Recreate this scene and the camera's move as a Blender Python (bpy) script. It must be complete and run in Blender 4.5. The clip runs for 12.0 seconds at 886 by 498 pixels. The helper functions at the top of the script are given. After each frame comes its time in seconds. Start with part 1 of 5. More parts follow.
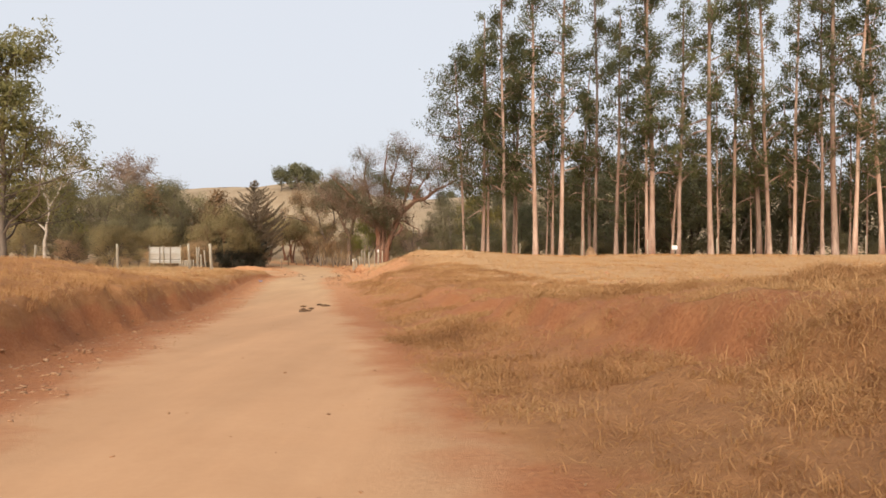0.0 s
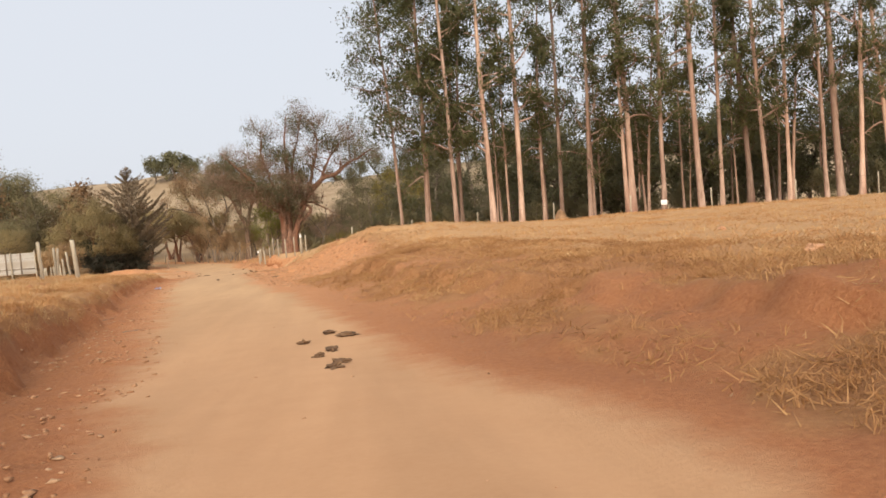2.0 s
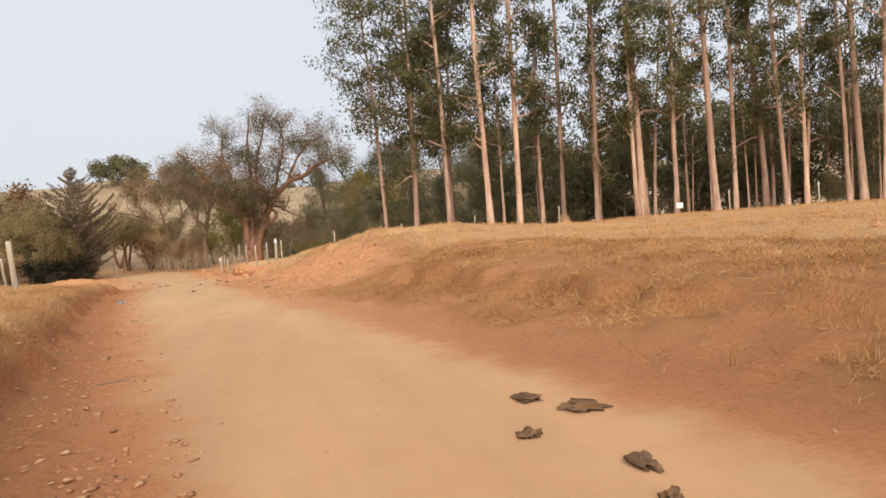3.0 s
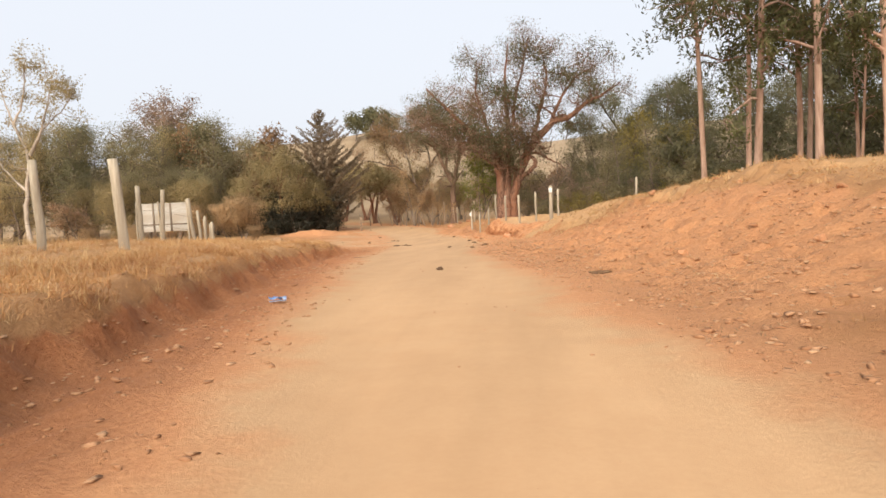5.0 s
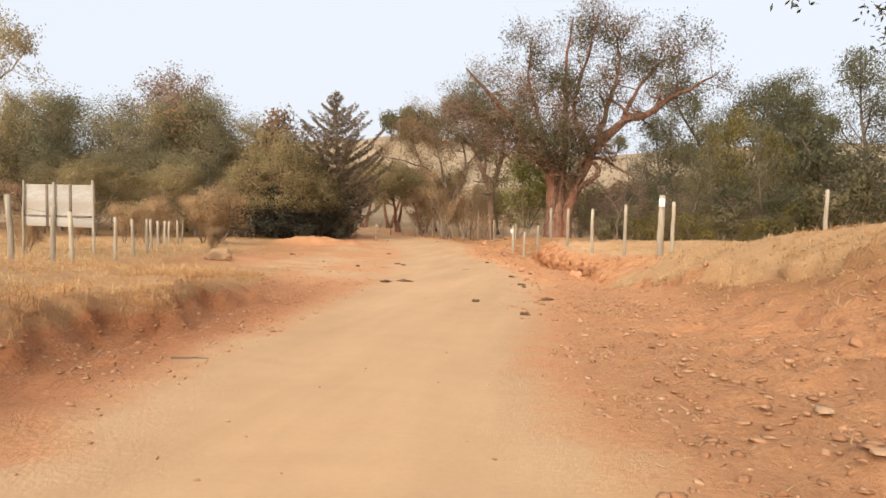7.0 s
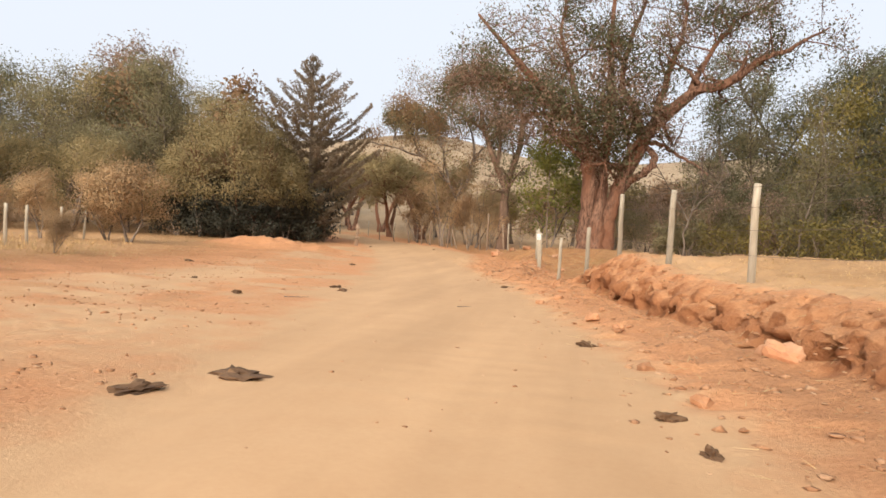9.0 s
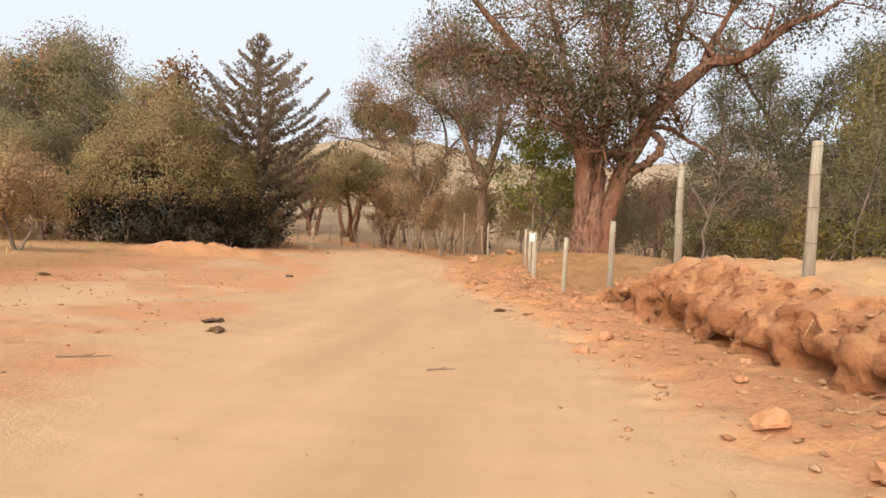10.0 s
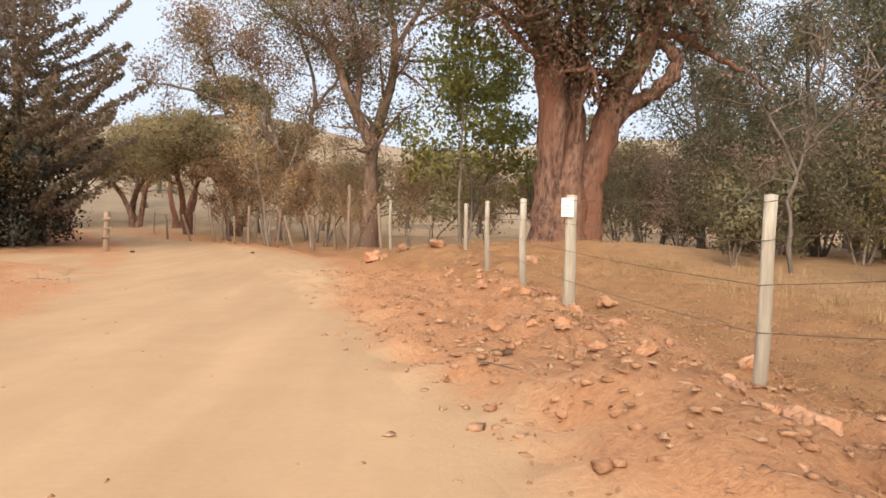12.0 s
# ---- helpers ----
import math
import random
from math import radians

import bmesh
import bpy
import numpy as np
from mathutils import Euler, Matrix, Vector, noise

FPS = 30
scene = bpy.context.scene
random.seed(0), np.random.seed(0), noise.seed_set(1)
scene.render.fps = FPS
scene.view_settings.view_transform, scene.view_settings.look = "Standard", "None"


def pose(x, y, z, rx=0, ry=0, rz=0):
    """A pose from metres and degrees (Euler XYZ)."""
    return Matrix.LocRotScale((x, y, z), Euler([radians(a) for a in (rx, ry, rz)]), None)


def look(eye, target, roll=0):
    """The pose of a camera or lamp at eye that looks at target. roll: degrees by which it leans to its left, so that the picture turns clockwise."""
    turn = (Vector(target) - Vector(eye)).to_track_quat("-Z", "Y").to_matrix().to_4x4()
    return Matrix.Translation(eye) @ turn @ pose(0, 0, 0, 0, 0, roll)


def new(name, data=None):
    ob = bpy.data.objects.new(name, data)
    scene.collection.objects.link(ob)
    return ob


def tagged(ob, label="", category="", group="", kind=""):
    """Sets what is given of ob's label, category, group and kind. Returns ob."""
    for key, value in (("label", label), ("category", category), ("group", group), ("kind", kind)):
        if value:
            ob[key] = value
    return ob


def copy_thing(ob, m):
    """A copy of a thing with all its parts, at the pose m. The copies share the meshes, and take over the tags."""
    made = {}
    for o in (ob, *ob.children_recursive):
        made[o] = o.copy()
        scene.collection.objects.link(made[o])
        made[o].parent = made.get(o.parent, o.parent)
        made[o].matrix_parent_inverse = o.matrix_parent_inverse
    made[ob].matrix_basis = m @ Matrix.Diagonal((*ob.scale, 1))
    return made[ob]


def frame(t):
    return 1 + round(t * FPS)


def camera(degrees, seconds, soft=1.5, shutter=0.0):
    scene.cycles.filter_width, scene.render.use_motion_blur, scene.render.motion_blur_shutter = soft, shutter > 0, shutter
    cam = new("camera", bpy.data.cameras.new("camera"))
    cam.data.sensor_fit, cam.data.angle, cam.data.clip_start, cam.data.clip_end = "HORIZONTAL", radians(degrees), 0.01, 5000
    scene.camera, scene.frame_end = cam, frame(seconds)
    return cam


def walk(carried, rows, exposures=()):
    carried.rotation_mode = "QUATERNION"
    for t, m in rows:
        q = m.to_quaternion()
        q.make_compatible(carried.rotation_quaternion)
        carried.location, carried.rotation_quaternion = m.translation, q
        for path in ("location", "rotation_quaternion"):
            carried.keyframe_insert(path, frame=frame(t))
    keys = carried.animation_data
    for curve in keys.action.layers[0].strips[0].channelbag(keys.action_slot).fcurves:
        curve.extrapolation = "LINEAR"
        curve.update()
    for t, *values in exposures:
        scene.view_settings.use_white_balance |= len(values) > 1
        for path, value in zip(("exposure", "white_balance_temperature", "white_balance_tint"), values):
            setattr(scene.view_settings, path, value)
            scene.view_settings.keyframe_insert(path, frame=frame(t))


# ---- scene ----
# ---- camera ----
cam = camera(63.0, 12.0, soft=1.6)
METRES, EYE, TILT, LEAN, TURN = 78.0, 1.03, 0.0, 0.0, 0.0
ROWS = [
    (0.0, 0.0, 0.0, 0.0, -0.0, -1.32, 0.06),
    (0.5, -0.0079, 0.0373, -0.0023, -4.27, -0.73, 2.95),
    (1.0, -0.0176, 0.079, -0.0041, -5.41, -1.29, 5.11),
    (1.5, -0.0318, 0.1131, -0.0058, -4.21, -2.38, 6.03),
    (2.0, -0.0471, 0.1524, -0.0081, -9.11, -3.04, 4.41),
    (2.5, -0.0593, 0.1911, -0.0119, -16.02, -4.14, 4.09),
    (3.0, -0.0697, 0.221, -0.0112, -12.94, -2.54, 4.11),
    (3.5, -0.0774, 0.2639, -0.0147, -2.78, -1.27, 1.67),
    (5.5, -0.0929, 0.4375, -0.0192, 7.59, -5.27, 1.51),
    (6.0, -0.0969, 0.4805, -0.0203, 7.15, -5.21, -3.38),
    (6.5, -0.1002, 0.521, -0.0213, 10.02, -2.49, 0.07),
    (7.0, -0.1048, 0.5652, -0.022, 8.95, -3.73, -1.11),
    (9.0, -0.1246, 0.7347, -0.032, 9.58, -3.02, -3.0),
    (9.5, -0.1299, 0.7757, -0.0341, 8.32, -3.9, -1.81),
    (10.0, -0.1356, 0.8131, -0.0365, 7.33, -2.41, -2.52),
    (10.5, -0.1412, 0.8554, -0.0379, 7.24, -1.67, -0.32),
    (11.0, -0.148, 0.8987, -0.0391, 4.46, -2.96, 0.5),
    (11.5, -0.1549, 0.9409, -0.041, -0.07, -2.91, 0.03),
    (12.0, -0.1621, 0.9812, -0.0435, -3.47, -2.89, -1.43),
]
walk(cam, [(t, pose(0, 0, EYE, TILT, LEAN, TURN) @ pose(METRES * x, METRES * y, METRES * z, 90 + pitch, roll, yaw)) for t, x, y, z, yaw, pitch, roll in ROWS],
     exposures=[(0.0, -0.07, 6500, 10), (3.2, -0.07, 6500, 10), (5.3, 0.14, 6500, 10), (7.2, 0.13, 6450, 10), (9.0, 0.14, 6350, 10), (10.6, 0.18, 6250, 10), (12.0, 0.17, 6050, 10)])

# ---- hazy late-afternoon sky and a soft sun from behind on the left ----
SUN_ELEVATION, SUN_AZIMUTH = 31.0, 191.0          # azimuth clockwise from +y
world = bpy.data.worlds.new("hazy_sky")
scene.world = world
world.use_nodes = True
wn, wl = world.node_tree.nodes, world.node_tree.links
sky = wn.new("ShaderNodeTexSky")
sky.sky_type, sky.sun_disc = "NISHITA", False
sky.sun_elevation, sky.sun_rotation = radians(SUN_ELEVATION), radians(SUN_AZIMUTH)
sky.dust_density, sky.air_density, sky.ozone_density = 6.0, 1.2, 1.0
dim = wn.new("ShaderNodeMix")
dim.data_type, dim.blend_type = "RGBA", "MULTIPLY"
dim.inputs[0].default_value = 1.0
dim.inputs[7].default_value = (0.1, 0.1, 0.1, 1)
veil = wn.new("ShaderNodeMix")                     # smoke haze whitens the whole dome
veil.data_type = "RGBA"
veil.inputs[0].default_value = 0.85
veil.inputs[7].default_value = (0.94, 0.98, 1.06, 1)
wl.new(sky.outputs[0], dim.inputs[6])
wl.new(dim.outputs[2], veil.inputs[6])
wl.new(veil.outputs[2], wn["Background"].inputs[0])
wn["Background"].inputs[1].default_value = 0.95

sun = new("sun", bpy.data.lights.new("sun", "SUN"))
sun.data.energy, sun.data.angle, sun.data.color = 5.0, radians(60), (1.0, 0.885, 0.74)
az, el = radians(SUN_AZIMUTH), radians(SUN_ELEVATION)
sun.matrix_world = look((math.sin(az) * math.cos(el) * 90, math.cos(az) * math.cos(el) * 90, math.sin(el) * 90), (0, 0, 0))


# ---- materials ----
def material(name, rough=0.85):
    m = bpy.data.materials.new(name)
    m.use_nodes = True
    b = m.node_tree.nodes["Principled BSDF"]
    b.inputs["Roughness"].default_value = rough
    b.inputs["Specular IOR Level"].default_value = 0.25
    return m, m.node_tree.nodes, m.node_tree.links, b


def noise_node(n, l, scale, detail=4.0, rough=0.6, stretch=(1, 1, 1)):
    co = n.new("ShaderNodeTexCoord")
    mp = n.new("ShaderNodeMapping")
    mp.inputs["Scale"].default_value = stretch
    tx = n.new("ShaderNodeTexNoise")
    tx.inputs["Scale"].default_value, tx.inputs["Detail"].default_value, tx.inputs["Roughness"].default_value = scale, detail, rough
    l.new(co.outputs["Object"], mp.inputs[0])
    l.new(mp.outputs[0], tx.inputs["Vector"])
    return tx.outputs["Fac"]


def ramp(n, l, fac, stops):
    r = n.new("ShaderNodeValToRGB")
    e = r.color_ramp.elements
    while len(e) < len(stops):
        e.new(0.5)
    for el_, (p, c) in zip(e, stops):
        el_.position, el_.color = p, (*c, 1)
    l.new(fac, r.inputs[0])
    return r.outputs[0]


def mix(n, l, fac, a, b, mode="MIX"):
    x = n.new("ShaderNodeMix")
    x.data_type, x.blend_type = "RGBA", mode
    for sock, val in ((x.inputs[0], fac), (x.inputs[6], a), (x.inputs[7], b)):
        if isinstance(val, (int, float)):
            sock.default_value = val
        elif isinstance(val, tuple):
            sock.default_value = (*val, 1)
        else:
            l.new(val, sock)
    return x.outputs[2]


def bumped(n, l, b, height, strength, distance=0.02):
    u = n.new("ShaderNodeBump")
    u.inputs["Strength"].default_value, u.inputs["Distance"].default_value = strength, distance
    l.new(height, u.inputs["Height"])
    l.new(u.outputs[0], b.inputs["Normal"])


def grainy(name, dark, light, scale=8, rough=0.85, bump=0.5, depth=0.02, stretch=(1, 1, 1), vary=0.0, stain=None, hard=0.2):
    """Two scales of noise between two colours, an optional stain colour, relief, and a shift from piece to piece."""
    m, n, l, b = material(name, rough)
    fine = noise_node(n, l, scale, 6, 0.65, stretch)
    wide = noise_node(n, l, scale * 0.13, 3, 0.5, stretch)
    col = ramp(n, l, fine, [(0.5 - hard, dark), (0.5 + hard, light)])
    col = mix(n, l, ramp(n, l, wide, [(0.42, (0, 0, 0)), (0.62, (1, 1, 1))]), col, stain or tuple(0.7 * c for c in dark))
    if vary:
        hs = n.new("ShaderNodeHueSaturation")
        inf = n.new("ShaderNodeObjectInfo")
        mr = n.new("ShaderNodeMapRange")
        mr.inputs[3].default_value, mr.inputs[4].default_value = 1 - vary, 1 + vary
        l.new(inf.outputs["Random"], mr.inputs[0])
        l.new(mr.outputs[0], hs.inputs["Value"])
        l.new(col, hs.inputs["Color"])
        col = hs.outputs[0]
    l.new(col, b.inputs["Base Color"])
    bumped(n, l, b, fine, bump, depth)
    return m


def island_grain(name, stops):
    """Loose pieces: a colour for each piece, grain and relief over it."""
    m, n, l, b = material(name, 0.95)
    geo = n.new("ShaderNodeNewGeometry")
    fine = noise_node(n, l, 30, 6, 0.65)
    col = ramp(n, l, geo.outputs["Random Per Island"], stops)
    col = mix(n, l, 0.55, col, ramp(n, l, fine, [(0.3, (0.45, 0.45, 0.45)), (0.7, (1.0, 1.0, 1.0))]), "MULTIPLY")
    l.new(col, b.inputs["Base Color"])
    bumped(n, l, b, fine, 0.8, 0.02)
    return m


def leafy(name, stops, through_light=0.46, rough=0.6):
    """Leaves: a colour for each leaf by island, shifted from tree to tree, part of the light passing through."""
    m, n, l, b = material(name, rough)
    geo = n.new("ShaderNodeNewGeometry")
    wide = noise_node(n, l, 0.55, 3)
    add = n.new("ShaderNodeMath")
    add.operation, add.use_clamp = "MULTIPLY_ADD", True
    add.inputs[1].default_value = 0.22
    sub = n.new("ShaderNodeMath")
    sub.operation = "MULTIPLY_ADD"
    sub.inputs[1].default_value, sub.inputs[2].default_value = 1.3, -0.26
    l.new(wide, sub.inputs[0])
    l.new(geo.outputs["Random Per Island"], add.inputs[0])
    l.new(sub.outputs[0], add.inputs[2])
    col = ramp(n, l, add.outputs[0], stops)
    hs = n.new("ShaderNodeHueSaturation")
    inf = n.new("ShaderNodeObjectInfo")
    mr = n.new("ShaderNodeMapRange")
    mr.inputs[3].default_value, mr.inputs[4].default_value = 0.8, 1.2
    l.new(inf.outputs["Random"], mr.inputs[0])
    l.new(mr.outputs[0], hs.inputs["Value"])
    l.new(col, hs.inputs["Color"])
    l.new(hs.outputs[0], b.inputs["Base Color"])
    tr = n.new("ShaderNodeBsdfTranslucent")
    l.new(hs.outputs[0], tr.inputs[0])
    mx = n.new("ShaderNodeMixShader")
    mx.inputs[0].default_value = through_light
    l.new(b.outputs[0], mx.inputs[1])
    l.new(tr.outputs[0], mx.inputs[2])
    l.new(mx.outputs[0], n["Material Output"].inputs[0])
    return m


def ground_material():
    """Packed track, bare red clay and dry pasture, mixed by three masks carried by the sheet."""
    m, n, l, b = material("earth", 0.95)
    at = n.new("ShaderNodeAttribute")
    at.attribute_name = "cover"
    sep = n.new("ShaderNodeSeparateColor")
    l.new(at.outputs["Color"], sep.inputs[0])
    f1, f2, f3 = noise_node(n, l, 22, 8, 0.7), noise_node(n, l, 2.2, 5, 0.6), noise_node(n, l, 0.35, 4, 0.55)
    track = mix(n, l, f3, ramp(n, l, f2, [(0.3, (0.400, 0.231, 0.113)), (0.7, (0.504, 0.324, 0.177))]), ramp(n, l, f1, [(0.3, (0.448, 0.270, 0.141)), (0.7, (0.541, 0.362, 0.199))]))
    # exposure and tint drift put into the colour: the near track is darker, redder
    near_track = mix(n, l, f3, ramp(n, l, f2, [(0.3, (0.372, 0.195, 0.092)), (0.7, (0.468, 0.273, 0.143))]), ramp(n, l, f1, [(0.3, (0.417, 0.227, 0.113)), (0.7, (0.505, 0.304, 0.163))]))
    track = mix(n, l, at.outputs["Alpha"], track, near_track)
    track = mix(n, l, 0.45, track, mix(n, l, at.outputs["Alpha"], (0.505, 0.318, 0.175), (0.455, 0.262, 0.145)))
    worn = noise_node(n, l, 1.1, 4, 0.6, (1.0, 0.10, 1.0))
    track = mix(n, l, 0.75, track, ramp(n, l, worn, [(0.32, (0.85, 0.82, 0.78)), (0.68, (1.09, 1.07, 1.04))]), "MULTIPLY")
    clay = mix(n, l, f2, ramp(n, l, f1, [(0.3, (0.383, 0.164, 0.072)), (0.7, (0.581, 0.278, 0.128))]), ramp(n, l, f1, [(0.3, (0.464, 0.217, 0.095)), (0.7, (0.636, 0.345, 0.168))]))
    # redder clay; on steep faces its darker tone also stands in for shade
    red = mix(n, l, f2, ramp(n, l, f1, [(0.3, (0.266, 0.095, 0.038)), (0.7, (0.411, 0.166, 0.068))]), ramp(n, l, f1, [(0.3, (0.329, 0.126, 0.049)), (0.7, (0.448, 0.200, 0.087))]))
    clay = mix(n, l, at.outputs["Alpha"], clay, red)
    straw = mix(n, l, f3, ramp(n, l, f1, [(0.3, (0.239, 0.108, 0.041)), (0.7, (0.429, 0.213, 0.089))]), ramp(n, l, f2, [(0.3, (0.294, 0.124, 0.047)), (0.7, (0.478, 0.234, 0.098))]))

    hay = mix(n, l, f3, ramp(n, l, f1, [(0.3, (0.383, 0.221, 0.100)), (0.7, (0.562, 0.352, 0.174))]), ramp(n, l, f2, [(0.3, (0.461, 0.273, 0.131)), (0.7, (0.626, 0.396, 0.198))]))
    straw = mix(n, l, sep.outputs[2], straw, hay)

    # distance haze put into the colour: the pasture greys from y 108 to 150
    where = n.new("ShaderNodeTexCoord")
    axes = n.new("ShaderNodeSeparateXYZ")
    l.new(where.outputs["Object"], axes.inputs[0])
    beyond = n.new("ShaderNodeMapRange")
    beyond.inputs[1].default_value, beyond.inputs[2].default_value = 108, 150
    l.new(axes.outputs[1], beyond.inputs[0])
    hazed_grass = ramp(n, l, noise_node(n, l, 0.12, 6, 0.65), [(0.35, (0.285, 0.200, 0.118)), (0.65, (0.395, 0.295, 0.185))])
    straw = mix(n, l, beyond.outputs[0], straw, hazed_grass)

    def edged(mask, spread):
        a = n.new("ShaderNodeMath")
        a.operation = "MULTIPLY_ADD"
        l.new(f2, a.inputs[0])
        a.inputs[1].default_value = spread
        l.new(mask, a.inputs[2])
        a2 = n.new("ShaderNodeMath")
        a2.operation = "MULTIPLY_ADD"
        l.new(f3, a2.inputs[0])
        a2.inputs[1].default_value = spread * 0.8
        l.new(a.outputs[0], a2.inputs[2])
        a = a2
        r = n.new("ShaderNodeMapRange")
        r.inputs[1].default_value, r.inputs[2].default_value = 0.30 + spread * 0.9, 0.70 + spread * 0.9
        l.new(a.outputs[0], r.inputs[0])
        return r.outputs[0]

    col = mix(n, l, edged(sep.outputs[1], 1.0), clay, straw)
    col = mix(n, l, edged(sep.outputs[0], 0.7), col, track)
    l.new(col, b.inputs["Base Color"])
    ad = n.new("ShaderNodeMath")
    ad.operation = "MULTIPLY_ADD"
    ad.inputs[1].default_value = 0.45
    l.new(f2, ad.inputs[0])
    l.new(f1, ad.inputs[2])
    rough_here = n.new("ShaderNodeMapRange")
    rough_here.inputs[3].default_value, rough_here.inputs[4].default_value = 0.9, 0.07
    l.new(sep.outputs[0], rough_here.inputs[0])
    u = n.new("ShaderNodeBump")
    u.inputs["Distance"].default_value = 0.07
    l.new(rough_here.outputs[0], u.inputs["Strength"])
    l.new(ad.outputs[0], u.inputs["Height"])
    l.new(u.outputs[0], b.inputs["Normal"])
    return m


EARTH = ground_material()
POST_WOOD = grainy("weathered_post_wood", (0.25, 0.205, 0.145), (0.56, 0.49, 0.375), 16, 0.9, 0.9, 0.015, (1, 1, 0.10), 0.18, (0.24, 0.19, 0.135))
BROWN_POST = grainy("brown_post_wood", (0.17, 0.115, 0.075), (0.38, 0.275, 0.185), 14, 0.9, 0.9, 0.02, (1, 1, 0.12), 0.25, (0.20, 0.13, 0.085))
TAN_BARK = grainy("tan_rough_bark", (0.111, 0.070, 0.048), (0.306, 0.204, 0.140), 8, 0.95, 1.0, 0.06, (1, 1, 0.28), 0.1, (0.187, 0.112, 0.074), 0.14)
GREY_WOOD = grainy("grey_board_wood", (0.26, 0.25, 0.22), (0.46, 0.44, 0.40), 9, 0.85, 0.5, 0.008, (0.3, 1, 1), 0.1, (0.30, 0.26, 0.21))
WIRE = grainy("rusty_wire", (0.10, 0.07, 0.05), (0.24, 0.18, 0.14), 60, 0.55, 0.2, 0.002)
EUCA_BARK = grainy("eucalyptus_bark", (0.256, 0.162, 0.115), (0.538, 0.378, 0.287), 5, 0.8, 0.5, 0.02, (1, 1, 0.16), 0.42, (0.218, 0.114, 0.075), 0.15)
OLD_BARK = grainy("old_rough_bark", (0.099, 0.054, 0.036), (0.360, 0.201, 0.133), 9, 0.95, 1.0, 0.2, (1, 1, 0.28), 0.1, (0.255, 0.118, 0.068), 0.11)
GREY_BARK = grainy("grey_bark", (0.13, 0.095, 0.07), (0.33, 0.26, 0.20), 8, 0.9, 0.8, 0.03, (1, 1, 0.3), 0.2)
PALE_BARK = grainy("pale_bark", (0.32, 0.26, 0.20), (0.60, 0.52, 0.43), 6, 0.85, 0.5, 0.02, (1, 1, 0.3), 0.1)
EUCA_LEAF = leafy("eucalyptus_leaf", [(0.0, (0.069, 0.075, 0.034)), (0.5, (0.138, 0.139, 0.058)), (1.0, (0.255, 0.235, 0.101))])
DARK_LEAF = leafy("dark_green_leaf", [(0.0, (0.152, 0.143, 0.075)), (0.55, (0.202, 0.189, 0.100)), (1.0, (0.280, 0.251, 0.131))])
OLIVE_LEAF = leafy("dusty_olive_leaf", [(0.0, (0.272, 0.209, 0.100)), (0.5, (0.364, 0.282, 0.135)), (1.0, (0.456, 0.357, 0.177))])
BROWN_LEAF = leafy("dry_brown_leaf", [(0.0, (0.265, 0.167, 0.099)), (0.5, (0.367, 0.236, 0.138)), (1.0, (0.457, 0.311, 0.189))])
RUST_LEAF = leafy("rust_leaf", [(0.0, (0.286, 0.165, 0.085)), (0.5, (0.373, 0.225, 0.116)), (1.0, (0.449, 0.287, 0.153))])
FRESH_LEAF = leafy("fresh_green_leaf", [(0.0, (0.134, 0.115, 0.032)), (0.5, (0.280, 0.222, 0.063)), (1.0, (0.470, 0.345, 0.116))])
MOSS_LEAF = leafy("dry_moss_leaf", [(0.0, (0.288, 0.192, 0.133)), (0.5, (0.396, 0.265, 0.184)), (1.0, (0.496, 0.349, 0.246))])
TAN_LEAF = leafy("tan_leaf", [(0.0, (0.401, 0.257, 0.131)), (0.5, (0.533, 0.354, 0.182)), (1.0, (0.637, 0.451, 0.250))])
SEED_LEAF = leafy("dry_seed_leaf", [(0.0, (0.380, 0.250, 0.131)), (0.5, (0.475, 0.320, 0.171)), (1.0, (0.544, 0.391, 0.229))])
SAGE_LEAF = leafy("sage_leaf", [(0.0, (0.197, 0.173, 0.091)), (0.5, (0.272, 0.232, 0.122)), (1.0, (0.362, 0.293, 0.155))])
CONIFER_LEAF = leafy("conifer_needle", [(0.0, (0.129, 0.100, 0.066)), (0.5, (0.214, 0.161, 0.103)), (1.0, (0.342, 0.238, 0.159))])
# leaf colour this dark stands in for the shade under the dome bush
HOLLOW_SHADE_LEAF = leafy("hollow_shade_leaf", [(0.0, (0.042, 0.040, 0.028)), (0.5, (0.060, 0.058, 0.040)), (1.0, (0.088, 0.084, 0.056))], 0.15, 0.5)
LIME_LEAF = leafy("bright_green_leaf", [(0.0, (0.161, 0.169, 0.042)), (0.5, (0.312, 0.308, 0.080)), (1.0, (0.558, 0.489, 0.137))])
FEATHER_LEAF = leafy("feathery_leaf", [(0.0, (0.117, 0.113, 0.041)), (0.5, (0.225, 0.203, 0.077)), (1.0, (0.360, 0.302, 0.126))])
HAY_BLADE = leafy("pale_hay_blade", [(0.0, (0.292, 0.175, 0.078)), (0.45, (0.508, 0.334, 0.155)), (1.0, (0.745, 0.541, 0.290))], 0.25, 0.7)
STRAW = leafy("dry_grass_blade", [(0.0, (0.17, 0.076, 0.030)), (0.4, (0.41, 0.208, 0.082)), (0.8, (0.55, 0.325, 0.142)), (1.0, (0.64, 0.42, 0.215))], 0.25, 0.7)
LITTER = leafy("dead_leaf", [(0.0, (0.162, 0.084, 0.041)), (0.5, (0.323, 0.188, 0.099)), (1.0, (0.522, 0.336, 0.191))], 0.2, 0.8)
STONE = grainy("dusty_stone", (0.331, 0.170, 0.089), (0.478, 0.281, 0.164), 7, 0.9, 0.6, 0.02, vary=0.25, stain=(0.386, 0.175, 0.085))
